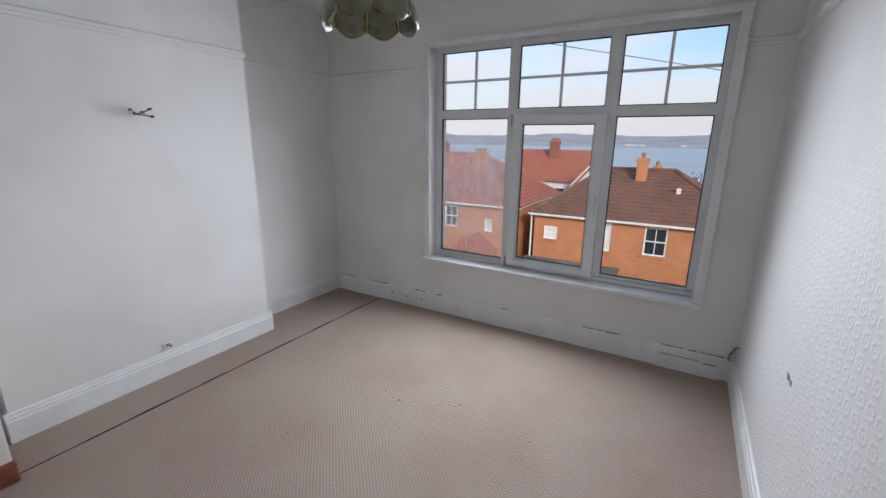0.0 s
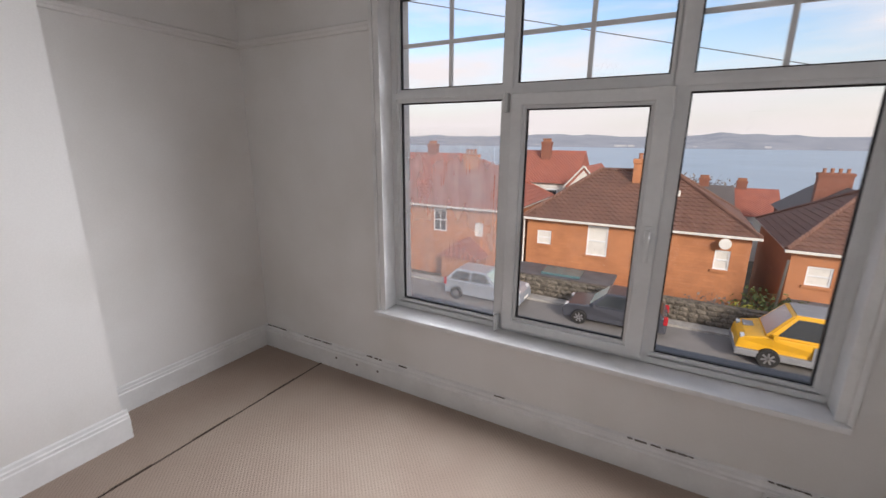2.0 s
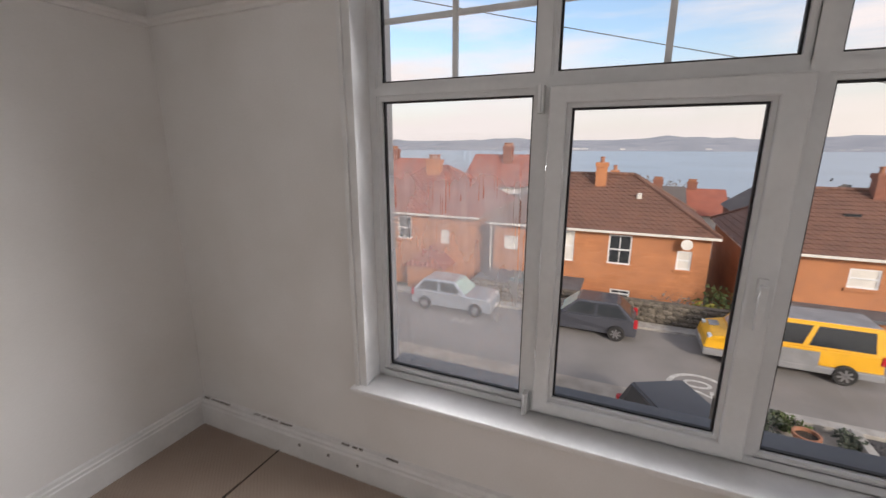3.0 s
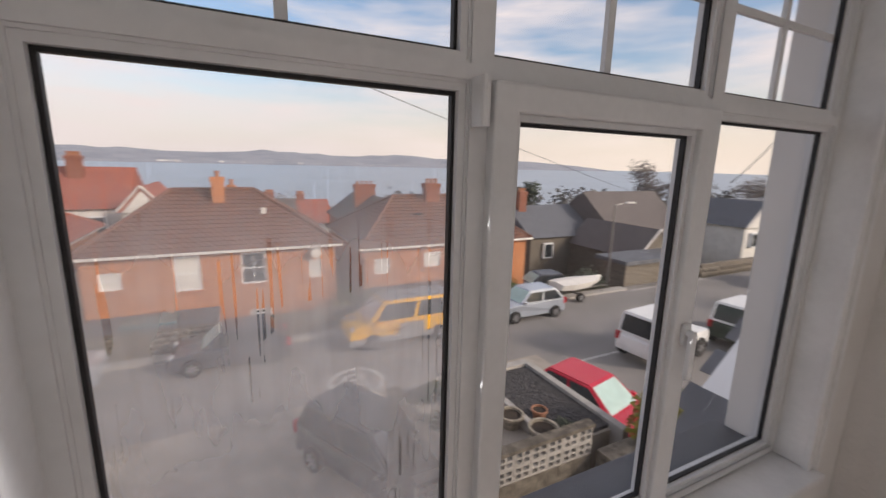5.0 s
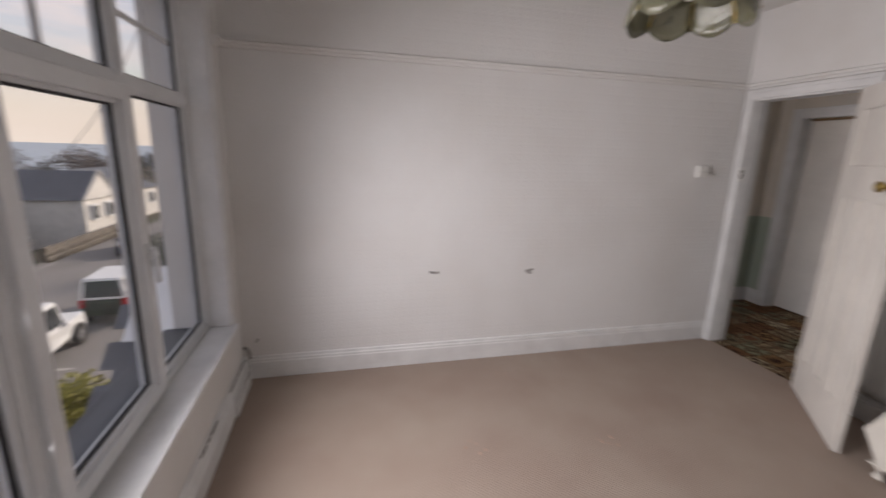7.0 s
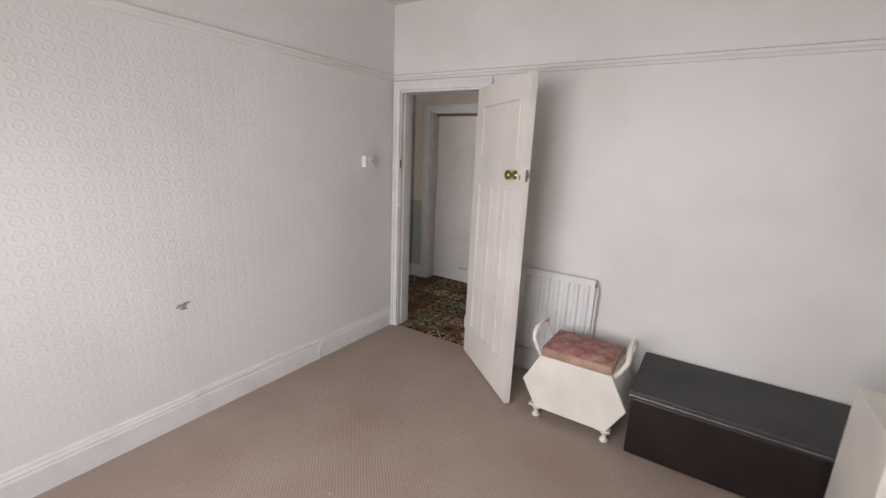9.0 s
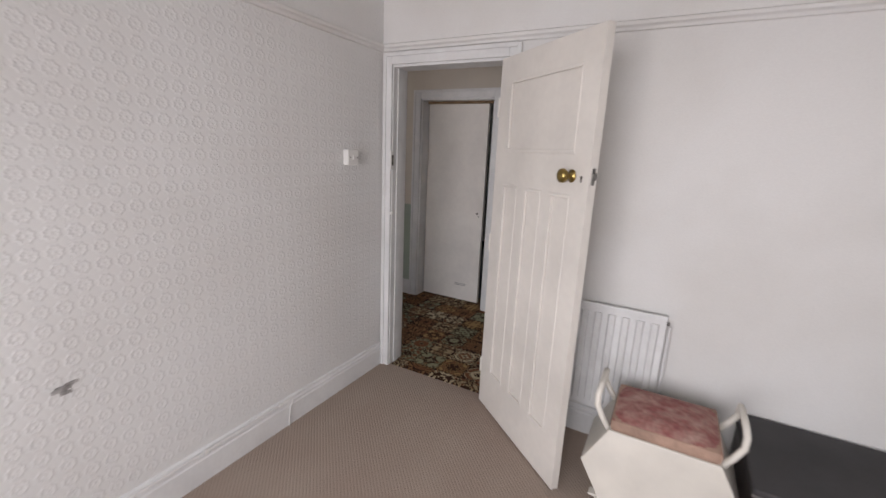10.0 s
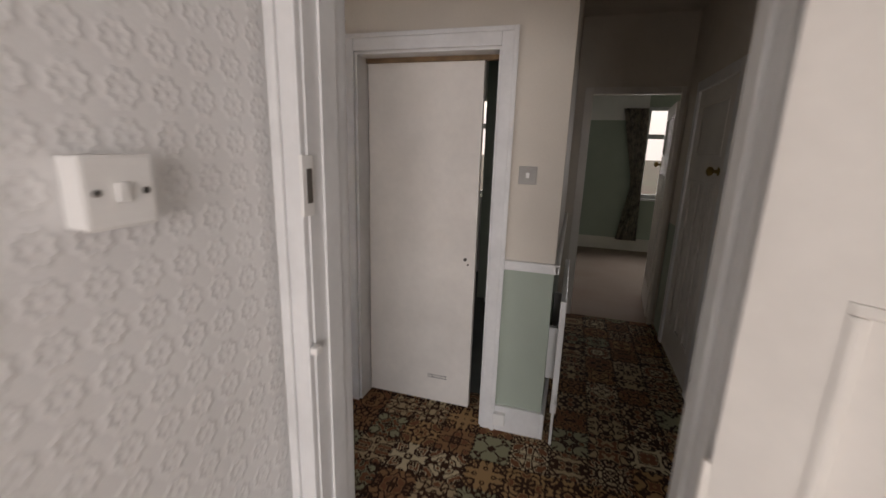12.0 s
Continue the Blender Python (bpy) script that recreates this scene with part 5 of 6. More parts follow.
prism(bm, [(-12.6, -4.9), (-10.0, -4.9), (-11.3, -3.9)], "y", 18.4, 19.99)
part("porch_roof", bm, ROOFR, h0)


def gable_house(name, label, x0, x1, y0, y1, z0, ze, zr, wall, roof_m, lights=0, stack=None, along="x"):
    """A plain pitched-roof house seen far off."""
    h = thing(name, label, "house")
    part("wall", boxed((x0, x1, y0, y1, z0, ze)), wall, h)
    bm = bmesh.new()
    if along == "x":
        ym = (y0 + y1) / 2
        prism(bm, [(y0 - 0.3, ze - 0.1), (y1 + 0.3, ze - 0.1), (ym, zr)], "x", x0 - 0.2, x1 + 0.2)
    else:
        xm = (x0 + x1) / 2
        prism(bm, [(x0 - 0.3, ze - 0.1), (x1 + 0.3, ze - 0.1), (xm, zr)], "y", y0 - 0.2, y1 + 0.2)
    part("roof", bm, roof_m, h)
    if along == "y":
        bm = bmesh.new()
        xm = (x0 + x1) / 2
        prism(bm, [(x0, ze - 0.1), (x1, ze - 0.1), (xm, zr - 0.3)], "y", y0 - 0.23, y0 - 0.21)
        part("gable", bm, wall, h)
        bm = bmesh.new()
        for s in (x0 - 0.35, x1 + 0.35):
            cyl(bm, (s, y0 - 0.26, ze - 0.1), (xm, y0 - 0.26, zr + 0.05), 0.07, seg=6)
        part("bargeboard", bm, PALE, h, "white bargeboard")
    for i in range(lights):
        xw = x0 + (i + 0.5) * (x1 - x0) / lights
        w = part("window", boxed((xw - 0.5, xw + 0.5, y0 - 0.26, y0 - 0.01, ze - 1.9, ze - 0.6)), WHITEP, h, "white window frame")
        part("pane", boxed((xw - 0.4, xw + 0.4, y0 - 0.28, y0 - 0.262, ze - 1.8, ze - 0.7)), DARKGL, w)
    if stack:
        chimney(h, stack[0], stack[1], stack[2], ze, stack[3], OLDBRICK, 4)
    return h


gable_house("far_house", "white rendered house with red roof and skylights", -15.8, -9.0, 36, 44, -12, -1.9, 0.8, PALE, ROOFR, 2, (-12.3, 39, 0.9, 1.6))
gable_house("far_house", "house with red roof and white bargeboards", -8.9, -6.5, 34, 42, -12, -2.0, -0.35, PALE, ROOFR, 1, None, "y")
gable_house("far_house", "dark roofed house with white bargeboard and brick chimney", 6.6, 12.0, 33, 43, -12, -3.4, -1.3, OLDBRICK, DARKROOF, 1, (8.6, 37, 1.9, -0.35), "y")
gable_house("far_house", "red roofed house below the bay", 3.0, 8.0, 48, 56, -14, -5.2, -2.9, PALE, ROOFR, 1, (5, 52, 0.9, -2.2))
gable_house("far_house", "dark slate roofed house below the bay", -1.0, 4.0, 46, 54, -14, -4.8, -2.6, PALE, DARKROOF, 1, (1.5, 50, 0.9, -1.9))
gable_house("far_house", "red roofed house between the trees", -28, -18.5, 30, 38, -12, -2.4, 0.5, BRICK, ROOFR, 2, (-22, 34, 0.9, 1.3))
gable_house("stone_house", "grey slate roofed stone house with pale skylight", 20, 27, 27, 34, -10, -4.2, -1.9, RUBBLE, SLATE, 2, (21, 30, 0.8, -0.6))
gable_house("dark_house", "large dark brown roofed house", 27.5, 37, 25, 33, -10, -4.0, -0.6, RUBBLE, DARKROOF, 2, None)
gable_house("stone_house", "stone cottage with a small gable", 24.35, 28.35, 20, 27, -9, -4.8, -2.8, RUBBLE, DARKROOF, 1, None, "y")
gable_house("stone_house", "low grey roofed house among trees", 46, 58, 22, 32, -9, -3.6, -1.4, PALE, SLATE, 3)
gable_house("white_house", "white gabled house with slate roof", 38.4, 43.4, 20.3, 26, -9, -3.2, -1.0, PALE, SLATE, 2, None, "y")
garage = thing("stone_outbuilding", "low stone outbuilding with a flat slate roof", "outbuilding")
part("wall", boxed((20.19, 26.39, 17.5, 19.6, -8, -4.45)), RUBBLE, garage)
part("roof", boxed((19.89, 26.69, 17.2, 19.9, -4.45, -4.2)), SLATE, garage)
shed = thing("garage", "flat roofed garage with a glazed roof light", "garage")
part("wall", boxed((-8.1, -3.1, 17.6, 19.99, -8, -5.08)), BRICK, shed)
part("roof", boxed((-8.2, -3.0, 17.5, 19.98, -5.08, -4.92), bev=0.02), SLATE, shed)
part("roof_light", boxed((-6.4, -4.5, 18.2, 19.4, -4.918, -4.80), bev=0.02), mat("greenish_roof_glass", (0.12, 0.22, 0.24), 0.15), shed, "greenish glazed roof light")

# ---- walls, hedges, trees ----
def stone_wall(name, label, x0, x1, y, z0, z1, seed, size=0.34):
    """A rubble wall: a core with separate stones on its face and top."""
    w = tagged(part(name, boxed((x0, x1, y + 0.04, y + 0.34, z0, z1 - 0.05)), RUBBLE), label, "wall", kind="structure")
    rng = random.Random(seed)
    shapes = []
    for i in range(6):
        bm = bmesh.new()
        bmesh.ops.create_icosphere(bm, subdivisions=1, radius=0.5)
        for v in bm.verts:
            v.co *= rng.uniform(0.82, 1.12)
        shapes.append(mesh_of("stone", bm, RUBBLE))
    rows = int((z1 - z0) / (size * 0.62))
    for r_ in range(rows):
        x = x0 + rng.uniform(0, size)
        while x < x1 and len(w.children) < 290:
            s = size * rng.uniform(0.7, 1.3)
            st = new("stone", rng.choice(shapes))
            st.parent = w
            st.matrix_basis = Matrix.Translation((x, y + 0.06, z0 + (r_ + 0.5) * size * 0.62)) @ Matrix.Rotation(rng.uniform(-0.2, 0.2), 4, "Y") @ Matrix.Diagonal((s * 1.15, 0.26, size * 0.68, 1))
            x += s
    return w


stone_wall("wall_street", "low rubble stone wall along the far pavement", -8.0, 3.2, 17.2, RZ - 0.1, RZ + 1.05, 5)
stone_wall("wall_street_lower", "low rubble stone wall before the long house", 7.6, 14.2, 17.2, RZ - 0.1, RZ + 0.85, 6, 0.4)
stone_wall("wall_corner", "rubble stone wall at the junction", 27.2, 40.0, 16.9, RZ - 0.1, RZ + 0.9, 7, 0.6)


def leaf_cluster(bm, c, r, count, size, rng):
    for _ in range(count):
        d = Vector((rng.gauss(0, 1), rng.gauss(0, 1), rng.gauss(0, 1))).normalized() * r * rng.uniform(0.35, 1.0)
        p = Vector(c) + Vector((d.x, d.y, d.z * 0.8))
        a = Vector((rng.gauss(0, 1), rng.gauss(0, 1), rng.gauss(0, 0.6))).normalized()
        b = a.orthogonal().normalized()
        s = size * rng.uniform(0.6, 1.4)
        v = [bm.verts.new(p + a * s), bm.verts.new(p + b * s * 0.5), bm.verts.new(p - a * s), bm.verts.new(p - b * s * 0.5)]
        bm.faces.new(v)


def bush(label, c, r, material, seed, count=500, size=0.07):
    t = thing("bush", label, "bush", (c[0], c[1], c[2]))
    rng = random.Random(seed)
    bm = bmesh.new()
    for i in range(7):
        o = (rng.uniform(-0.6, 0.6) * r, rng.uniform(-0.4, 0.4) * r, r * rng.uniform(0.25, 0.75))
        leaf_cluster(bm, o, r * rng.uniform(0.4, 0.6), count // 7, size, rng)
    part("crown", bm, material, t)
    bm = bmesh.new()
    for i in range(6):
        cyl(bm, (0, 0, 0), (rng.uniform(-0.6, 0.6) * r, rng.uniform(-0.5, 0.5) * r, r * 0.8), 0.02, 0.006, 6)
    part("stems", bm, TWIG, t)


def tree(label, c, h, r, material, seed, leaves=900, size=0.35):
    t = thing("tree", label, "tree", c)
    rng = random.Random(seed)
    bm = bmesh.new()
    cyl(bm, (0, 0, 0), (0.1, 0, h * 0.6), 0.2 + h * 0.012, 0.1, 8)
    tips = []
    for i in range(11):
        a, z = rng.uniform(0, 6.28), h * rng.uniform(0.35, 0.65)
        tip = (r * rng.uniform(0.4, 0.9) * math.cos(a), r * rng.uniform(0.4, 0.9) * math.sin(a), h * rng.uniform(0.6, 0.97))
        cyl(bm, (0.05, 0, z), tip, 0.08, 0.02, 6)
        tips.append(tip)
        for j in range(4):
            cyl(bm, Vector(tip) * 0.8, Vector(tip) + Vector((rng.gauss(0, r * 0.25), rng.gauss(0, r * 0.25), rng.uniform(0, r * 0.3))), 0.03, 0.008, 5)
    part("trunk", bm, TWIG, t)
    bm = bmesh.new()
    for tip in tips:
        leaf_cluster(bm, tip, r * rng.uniform(0.28, 0.45), leaves // 11, size, rng)
    part("crown", bm, material, t)


bush("yellow-green bush behind the street wall", (2.3, 17.9, RZ - 0.1), 1.1, LEAFY, 1, 900, 0.08)
bush("climbing shrub on the house corner", (2.9, 19.3, RZ - 0.2), 1.5, LEAFG, 2, 700, 0.08)
bush("green hedge before the long house", (11.2, 18.2, RZ + 0.1), 1.3, LEAFG, 3, 900, 0.09)
bush("green shrub beside the long house", (9.6, 18.6, RZ + 0.1), 1.0, LEAFG, 4, 600, 0.08)
bush("bare brown shrub by the brick house", (0.8, 18.4, RZ - 0.1), 1.2, TWIG, 5, 300, 0.06)
bush("dark green hedge beside the boat", (17.2, 17.8, RZ - 0.1), 1.4, LEAFD, 6, 800, 0.09)
bush("rounded green bush by the parked vehicles", (24.5, 9.5, RZ - 0.1), 2.3, LEAFD, 7, 1200, 0.11)
tree("dark evergreen tree with an open crown", (21, 36, -11), 11.5, 3.0, LEAFD, 11, 1500, 0.28)
tree("dark evergreen tree with an open crown", (25.5, 37, -11), 11, 2.8, LEAFD, 12, 1500, 0.28)
tree("broad bare winter tree in the distance", (62, 44, -10), 12, 6.5, TWIG, 13, 2400, 0.22)
tree("broad bare winter tree in the distance", (76, 36, -10), 10.5, 6, TWIG, 14, 2400, 0.22)
tree("leafless tree beyond the roofs", (-3, 60, -13), 10, 4.5, TWIG, 15, 900, 0.22)
tree("leafless tree beyond the roofs", (2, 64, -13), 10.5, 4.5, TWIG, 16, 900, 0.22)
tree("leafless tree by the red roofs", (-26, 48, -12), 12, 5, TWIG, 17, 1200, 0.22)
bm = bmesh.new()
rng = random.Random(8)
for i in range(90):
    x, y = rng.uniform(40, 190), rng.uniform(46, 120)
    leaf_cluster(bm, (x, y, ground_z(x, y) + rng.uniform(1, 7)), rng.uniform(3, 5.5), 40, 0.9, rng)
for i in range(50):
    x, y = rng.uniform(-60, 40), rng.uniform(70, 150)
    leaf_cluster(bm, (x, y, ground_z(x, y) + rng.uniform(1, 3)), rng.uniform(2.5, 4.5), 30, 0.8, rng)
# flat grey paints the haze over these distant woods
tagged(part("far_wood", bm, mat("haze_painted_wood", (0.13, 0.125, 0.12), 0.9, var=0.2, scale=0.1)), "leafless woods below the houses, haze painted into their grey colour", "woods", kind="stuff")

# street lamp, telegraph wires
sl = thing("street_lamp", "grey steel street lamp", "street lamp", (19.2, 18.0, RZ - 0.1))
bm = bmesh.new()
cyl(bm, (0, 0, 0), (0, 0, 5.3), 0.09, 0.05, 10)
part("pole", bm, STEEL, sl)
bm = bmesh.new()
cyl(bm, (0, 0, 5.25), (0.9, -0.2, 5.4), 0.035, 0.03, 8)
part("arm", bm, STEEL, sl)
part("lamp_head", boxed((0.7, 1.4, -0.38, -0.12, 5.36, 5.46), bev=0.03), PALE, sl)
pole = thing("garden_pole", "grey wooden pole by the brick house", "pole", (3.15, 18.6, RZ - 0.2))
bm = bmesh.new()
cyl(bm, (0, 0, 0), (0.15, 0, 3.1), 0.06, 0.05, 8)
part("post", bm, STEEL, pole)
for p, q, lab in (((-9.0, 2.0, 4.3), (30, 21, -1.2), "thin black telephone wire"), ((5.2, 3.5, 1.4), (7.0, 2.6, 4.6), "thin black telephone wire")):
    bm = bmesh.new()
    p, q = Vector(p), Vector(q)
    pts = [p.lerp(q, i / 12) - Vector((0, 0, 0.35 * 4 * (i / 12) * (1 - i / 12))) for i in range(13)]
    tube(bm, pts, 0.007, 5)
    tagged(part("telephone_wire", bm, CABLE), lab, "wire", "telephone wires")


# ---- vehicles ----
def wheel(parent, x, y, r, side):
    bm = bmesh.new()
    s = -1 if side < 0 else 1
    lathe(bm, [(r * 0.64, -0.10), (r * 0.9, -0.11), (r, -0.08), (r, 0.08), (r * 0.9, 0.11), (r * 0.64, 0.10)], 24)
    bmesh.ops.transform(bm, matrix=Matrix.Translation((x, y, r)) @ Matrix.Rotation(radians(90), 4, "X"), verts=bm.verts[:])
    w = part("wheel", bm, TYRE, parent, "black tyre")
    bm = bmesh.new()
    ye = y + s * 0.112
    cyl(bm, (x, y, r), (x, ye - s * 0.03, r), r * 0.62, seg=20)
    for i in range(7):
        a = 2 * math.pi * i / 7
        box(bm, -0.03, 0.03, -0.012, 0.012, 0.02, r * 0.62, m=Matrix.Translation((x, ye - s * 0.012, r)) @ Matrix.Rotation(a, 4, "Y"))
    part("rim", bm, RIM, w, "alloy wheel rim")


def car(name, label, at, turn, paint, L, Wd, Ht, low, cab, wheels, r, hood, glass_m=None, lower=None, roof_m=None, screen=None):
    """Front towards +x. low: sill, waist; cab: base front, top front, top rear, base rear (x); wheels: two x; hood: height at the nose."""
    c = thing(name, label, "car", at, turn)
    sill, waist = low
    f, b = L / 2, -L / 2
    g = glass_m or DARKGL
    bm = bmesh.new()
    side = [(b + 0.03, sill), (b, sill + 0.25), (b + 0.04, waist - 0.08), (b + 0.12, waist), (cab[0], waist), (f - 0.25, hood), (f - 0.06, hood - 0.14), (f, sill + 0.22), (f - 0.05, sill)]
    prism(bm, side, "y", -Wd / 2, Wd / 2, 0.05)
    for v in bm.verts:
        if abs(v.co.x) > L * 0.38:
            v.co.y *= 1 - 0.12 * (abs(v.co.x) - L * 0.38) / (L * 0.12)
    part("body", bm, paint, c, smooth=False)
    if lower:
        part("lower_trim", boxed((b - 0.02, f + 0.02, -Wd / 2 - 0.012, Wd / 2 + 0.012, sill - 0.02, sill + 0.22), bev=0.04), lower, c, "grey lower panels")
    wt = Wd * 0.39
    wb = Wd * 0.475
    bm = bmesh.new()
    corner = [(cab[0], wb, waist - 0.02), (cab[1], wt, Ht), (cab[2], wt, Ht), (cab[3], wb, waist - 0.02)]
    va, vb = [bm.verts.new(p) for p in corner], [bm.verts.new((p[0], -p[1], p[2])) for p in corner]
    fs = [bm.faces.new(va), bm.faces.new(vb[::-1])] + [bm.faces.new((va[i], vb[i], vb[(i + 1) % 4], va[(i + 1) % 4])) for i in range(4)]
    bmesh.ops.recalc_face_normals(bm, faces=fs)
    bmesh.ops.bevel(bm, geom=list({e for fc in fs for e in fc.edges}), offset=0.05, segments=3, affect="EDGES")
    part("cabin", bm, roof_m or paint, c)

    def panel(name_, pts, material, lab, off):
        """A pane set 6 mm proud of the cabin."""
        p = [Vector(q) for q in pts]
        nv = (p[1] - p[0]).cross(p[2] - p[0]).normalized()
        if nv.dot(Vector(off)) < 0:
            nv = -nv
        bm = bmesh.new()
        A, B = [bm.verts.new(q + nv * 0.006) for q in p], [bm.verts.new(q - nv * 0.012) for q in p]
        bm.faces.new(A), bm.faces.new(B[::-1])
        for i in range(len(p)):
            j = (i + 1) % len(p)
            bm.faces.new((A[i], B[i], B[j], A[j]))
        part(name_, bm, material, c, lab)

    def mixp(P, Q, t_):
        return Vector(P).lerp(Vector(Q), t_)

    for s in (1, -1):
        A, B, C, E_ = [Vector((p[0], s * p[1], p[2])) for p in corner]
        cuts = (0.06, 0.47, 0.51, 0.93)
        for u0, u1 in ((cuts[0], cuts[1]), (cuts[2], cuts[3])):
            lo0, lo1, hi0, hi1 = mixp(A, E_, u0), mixp(A, E_, u1), mixp(B, C, u0), mixp(B, C, u1)
            panel("side_window", [mixp(lo0, hi0, 0.12), mixp(lo1, hi1, 0.12), mixp(lo1, hi1, 0.86), mixp(lo0, hi0, 0.86)], g, "dark side window", (0, s, 0.3))
        part("mirror", boxed((cab[0] - 0.35, cab[0] - 0.20, min(s * Wd * 0.49, s * Wd * 0.57), max(s * Wd * 0.49, s * Wd * 0.57), waist, waist + 0.13), bev=0.02), paint, c)
        part("headlight", boxed((f - 0.34, f - 0.10, min(s * Wd * 0.27, s * Wd * 0.44), max(s * Wd * 0.27, s * Wd * 0.44), hood - 0.20, hood - 0.02), bev=0.03), HEAD, c, "clear headlight")
        part("tail_light", boxed((b - 0.012, b + 0.14, min(s * Wd * 0.37, s * Wd * 0.465), max(s * Wd * 0.37, s * Wd * 0.465), waist - 0.28, waist + 0.04), bev=0.03), TAIL, c, "red tail light")
        for x in wheels:
            wheel(c, x, s * (Wd / 2 - 0.06), r, s)
    A, B = Vector(corner[0]), Vector(corner[1])
    Am, Bm = Vector((A.x, -A.y, A.z)), Vector((B.x, -B.y, B.z))
    # the screen's reflection is painted: one opaque colour in place of glass
    panel("windscreen", [mixp(mixp(A, B, 0.08), mixp(Am, Bm, 0.08), 0.07), mixp(mixp(A, B, 0.08), mixp(Am, Bm, 0.08), 0.93), mixp(mixp(A, B, 0.92), mixp(Am, Bm, 0.92), 0.93), mixp(mixp(A, B, 0.92), mixp(Am, Bm, 0.92), 0.07)], screen or MINT, "windscreen with its reflection painted into the colour", (1, 0, 0.5))
    A, B = Vector(corner[3]), Vector(corner[2])
    Am, Bm = Vector((A.x, -A.y, A.z)), Vector((B.x, -B.y, B.z))
    panel("rear_window", [mixp(mixp(A, B, 0.15), mixp(Am, Bm, 0.15), 0.09), mixp(mixp(A, B, 0.15), mixp(Am, Bm, 0.15), 0.91), mixp(mixp(A, B, 0.9), mixp(Am, Bm, 0.9), 0.91), mixp(mixp(A, B, 0.9), mixp(Am, Bm, 0.9), 0.09)], g, "dark rear window", (-1, 0, 0.4))
    part("number_plate", boxed((f - 0.02, f + 0.012, -0.26, 0.26, sill + 0.16, sill + 0.27)), PALE, c)
    return c


car("hatchback_car", "dark grey small hatchback parked by the stone wall", (-2.55, 15.8, RZ), 180, GREYCAR, 3.95, 1.7, 1.46, (0.22, 0.88), (0.95, 0.25, -1.25, -1.88), (1.25, -1.24), 0.31, 0.80)
car("estate_car", "silver grey car parked beside the road letters", (-8.3, 15.8, RZ), 0, SILVER, 3.9, 1.7, 1.44, (0.22, 0.9), (0.75, 0.15, -1.35, -1.86), (1.22, -1.25), 0.31, 0.86)
van = car("camper_van", "yellow van with grey primer patches parked at the kerb", (3.95, 15.45, RZ), 180, YELLOW, 4.8, 1.84, 1.92, (0.30, 1.08), (1.65, 0.95, -2.26, -2.38), (1.46, -1.46), 0.33, 0.98, lower=PRIMER, roof_m=YELLOW, screen=SILVER)
part("roof_panel", boxed((-2.2, 0.9, -0.66, 0.66, 1.90, 1.945), bev=0.02), PRIMER, van, "grey primer roof")
part("sliding_door_patch", boxed((-0.75, 0.35, 0.921, 0.926, 0.5, 1.0)), PRIMER, van, "grey primer door patch")
part("bonnet_patch", boxed((1.75, 2.15, -0.6, -0.1, 1.0, 1.045), bev=0.01), PRIMER, van)
car("hatchback_car", "silver blue hatchback parked on the far side", (10.75, 15.5, RZ), 180, SILVER, 3.85, 1.66, 1.46, (0.22, 0.9), (0.95, 0.25, -1.3, -1.85), (1.22, -1.22), 0.30, 0.84)
car("hatchback_car", "red hatchback with a pale windscreen on the drive", (6.95, 7.3, RZ), -78, REDCAR, 3.7, 1.62, 1.45, (0.22, 0.9), (0.95, 0.15, -1.25, -1.78), (1.2, -1.2), 0.30, 0.86)
car("people_carrier", "charcoal people carrier parked on the drive", (0.55, 7.9, RZ), -62, CHAR, 4.3, 1.75, 1.62, (0.24, 0.98), (1.25, 0.35, -1.75, -2.05), (1.32, -1.32), 0.32, 0.92, screen=PRIMER)
car("hatchback_car", "dark green car parked beyond the hedge", (15.4, 20.2, RZ - 0.8), 170, GREYCAR, 4.0, 1.7, 1.45, (0.22, 0.9), (0.95, 0.25, -1.3, -1.9), (1.25, -1.25), 0.31, 0.84)
car("off_road_vehicle", "boxy white off-road vehicle with dark wheels", (13.1, 9.6, RZ), 4, WHITECAR, 3.9, 1.75, 1.95, (0.42, 1.08), (0.55, 0.35, -1.80, -1.86), (1.2, -1.25), 0.40, 1.06)
car("off_road_vehicle", "boxy dark green off-road vehicle with a white roof", (17.9, 8.9, RZ), 4, LEAFD, 3.9, 1.75, 1.95, (0.42, 1.08), (0.55, 0.35, -1.80, -1.86), (1.2, -1.25), 0.40, 1.06, roof_m=WHITECAR)
car("hatchback_car", "dark car far down the side road", (30, 13.4, RZ), 200, GREYCAR, 4.0, 1.7, 1.45, (0.22, 0.9), (0.95, 0.25, -1.3, -1.9), (1.25, -1.25), 0.31, 0.84)
boat = thing("dinghy", "small white boat on a trailer under a cover", "boat", (15.4, 16.75, RZ), 4)
bm = bmesh.new()
sections = [(-1.8, 0.62, 0.62), (-0.8, 0.75, 0.55), (0.4, 0.66, 0.56), (1.3, 0.38, 0.68), (1.9, 0.03, 0.85)]
rings = []
for x, hw, kz in sections:
    rings.append([bm.verts.new((x, -hw, 1.05)), bm.verts.new((x, -hw * 0.75, kz + 0.12)), bm.verts.new((x, 0, kz)), bm.verts.new((x, hw * 0.75, kz + 0.12)), bm.verts.new((x, hw, 1.05)), bm.verts.new((x, 0, 1.15))])
for a, b in zip(rings, rings[1:]):
    for i in range(6):
        bm.faces.new((a[i], a[(i + 1) % 6], b[(i + 1) % 6], b[i]))
bm.faces.new(rings[0]), bm.faces.new(rings[-1][::-1])
part("hull", bm, PALE, boat)
part("trailer", boxed((-1.7, 2.4, -0.04, 0.04, 0.42, 0.50), (-0.6, -0.5, -0.75, 0.75, 0.38, 0.46)), STEEL, boat)
for s in (-1, 1):
    wheel(boat, -0.55, s * 0.72, 0.26, s)

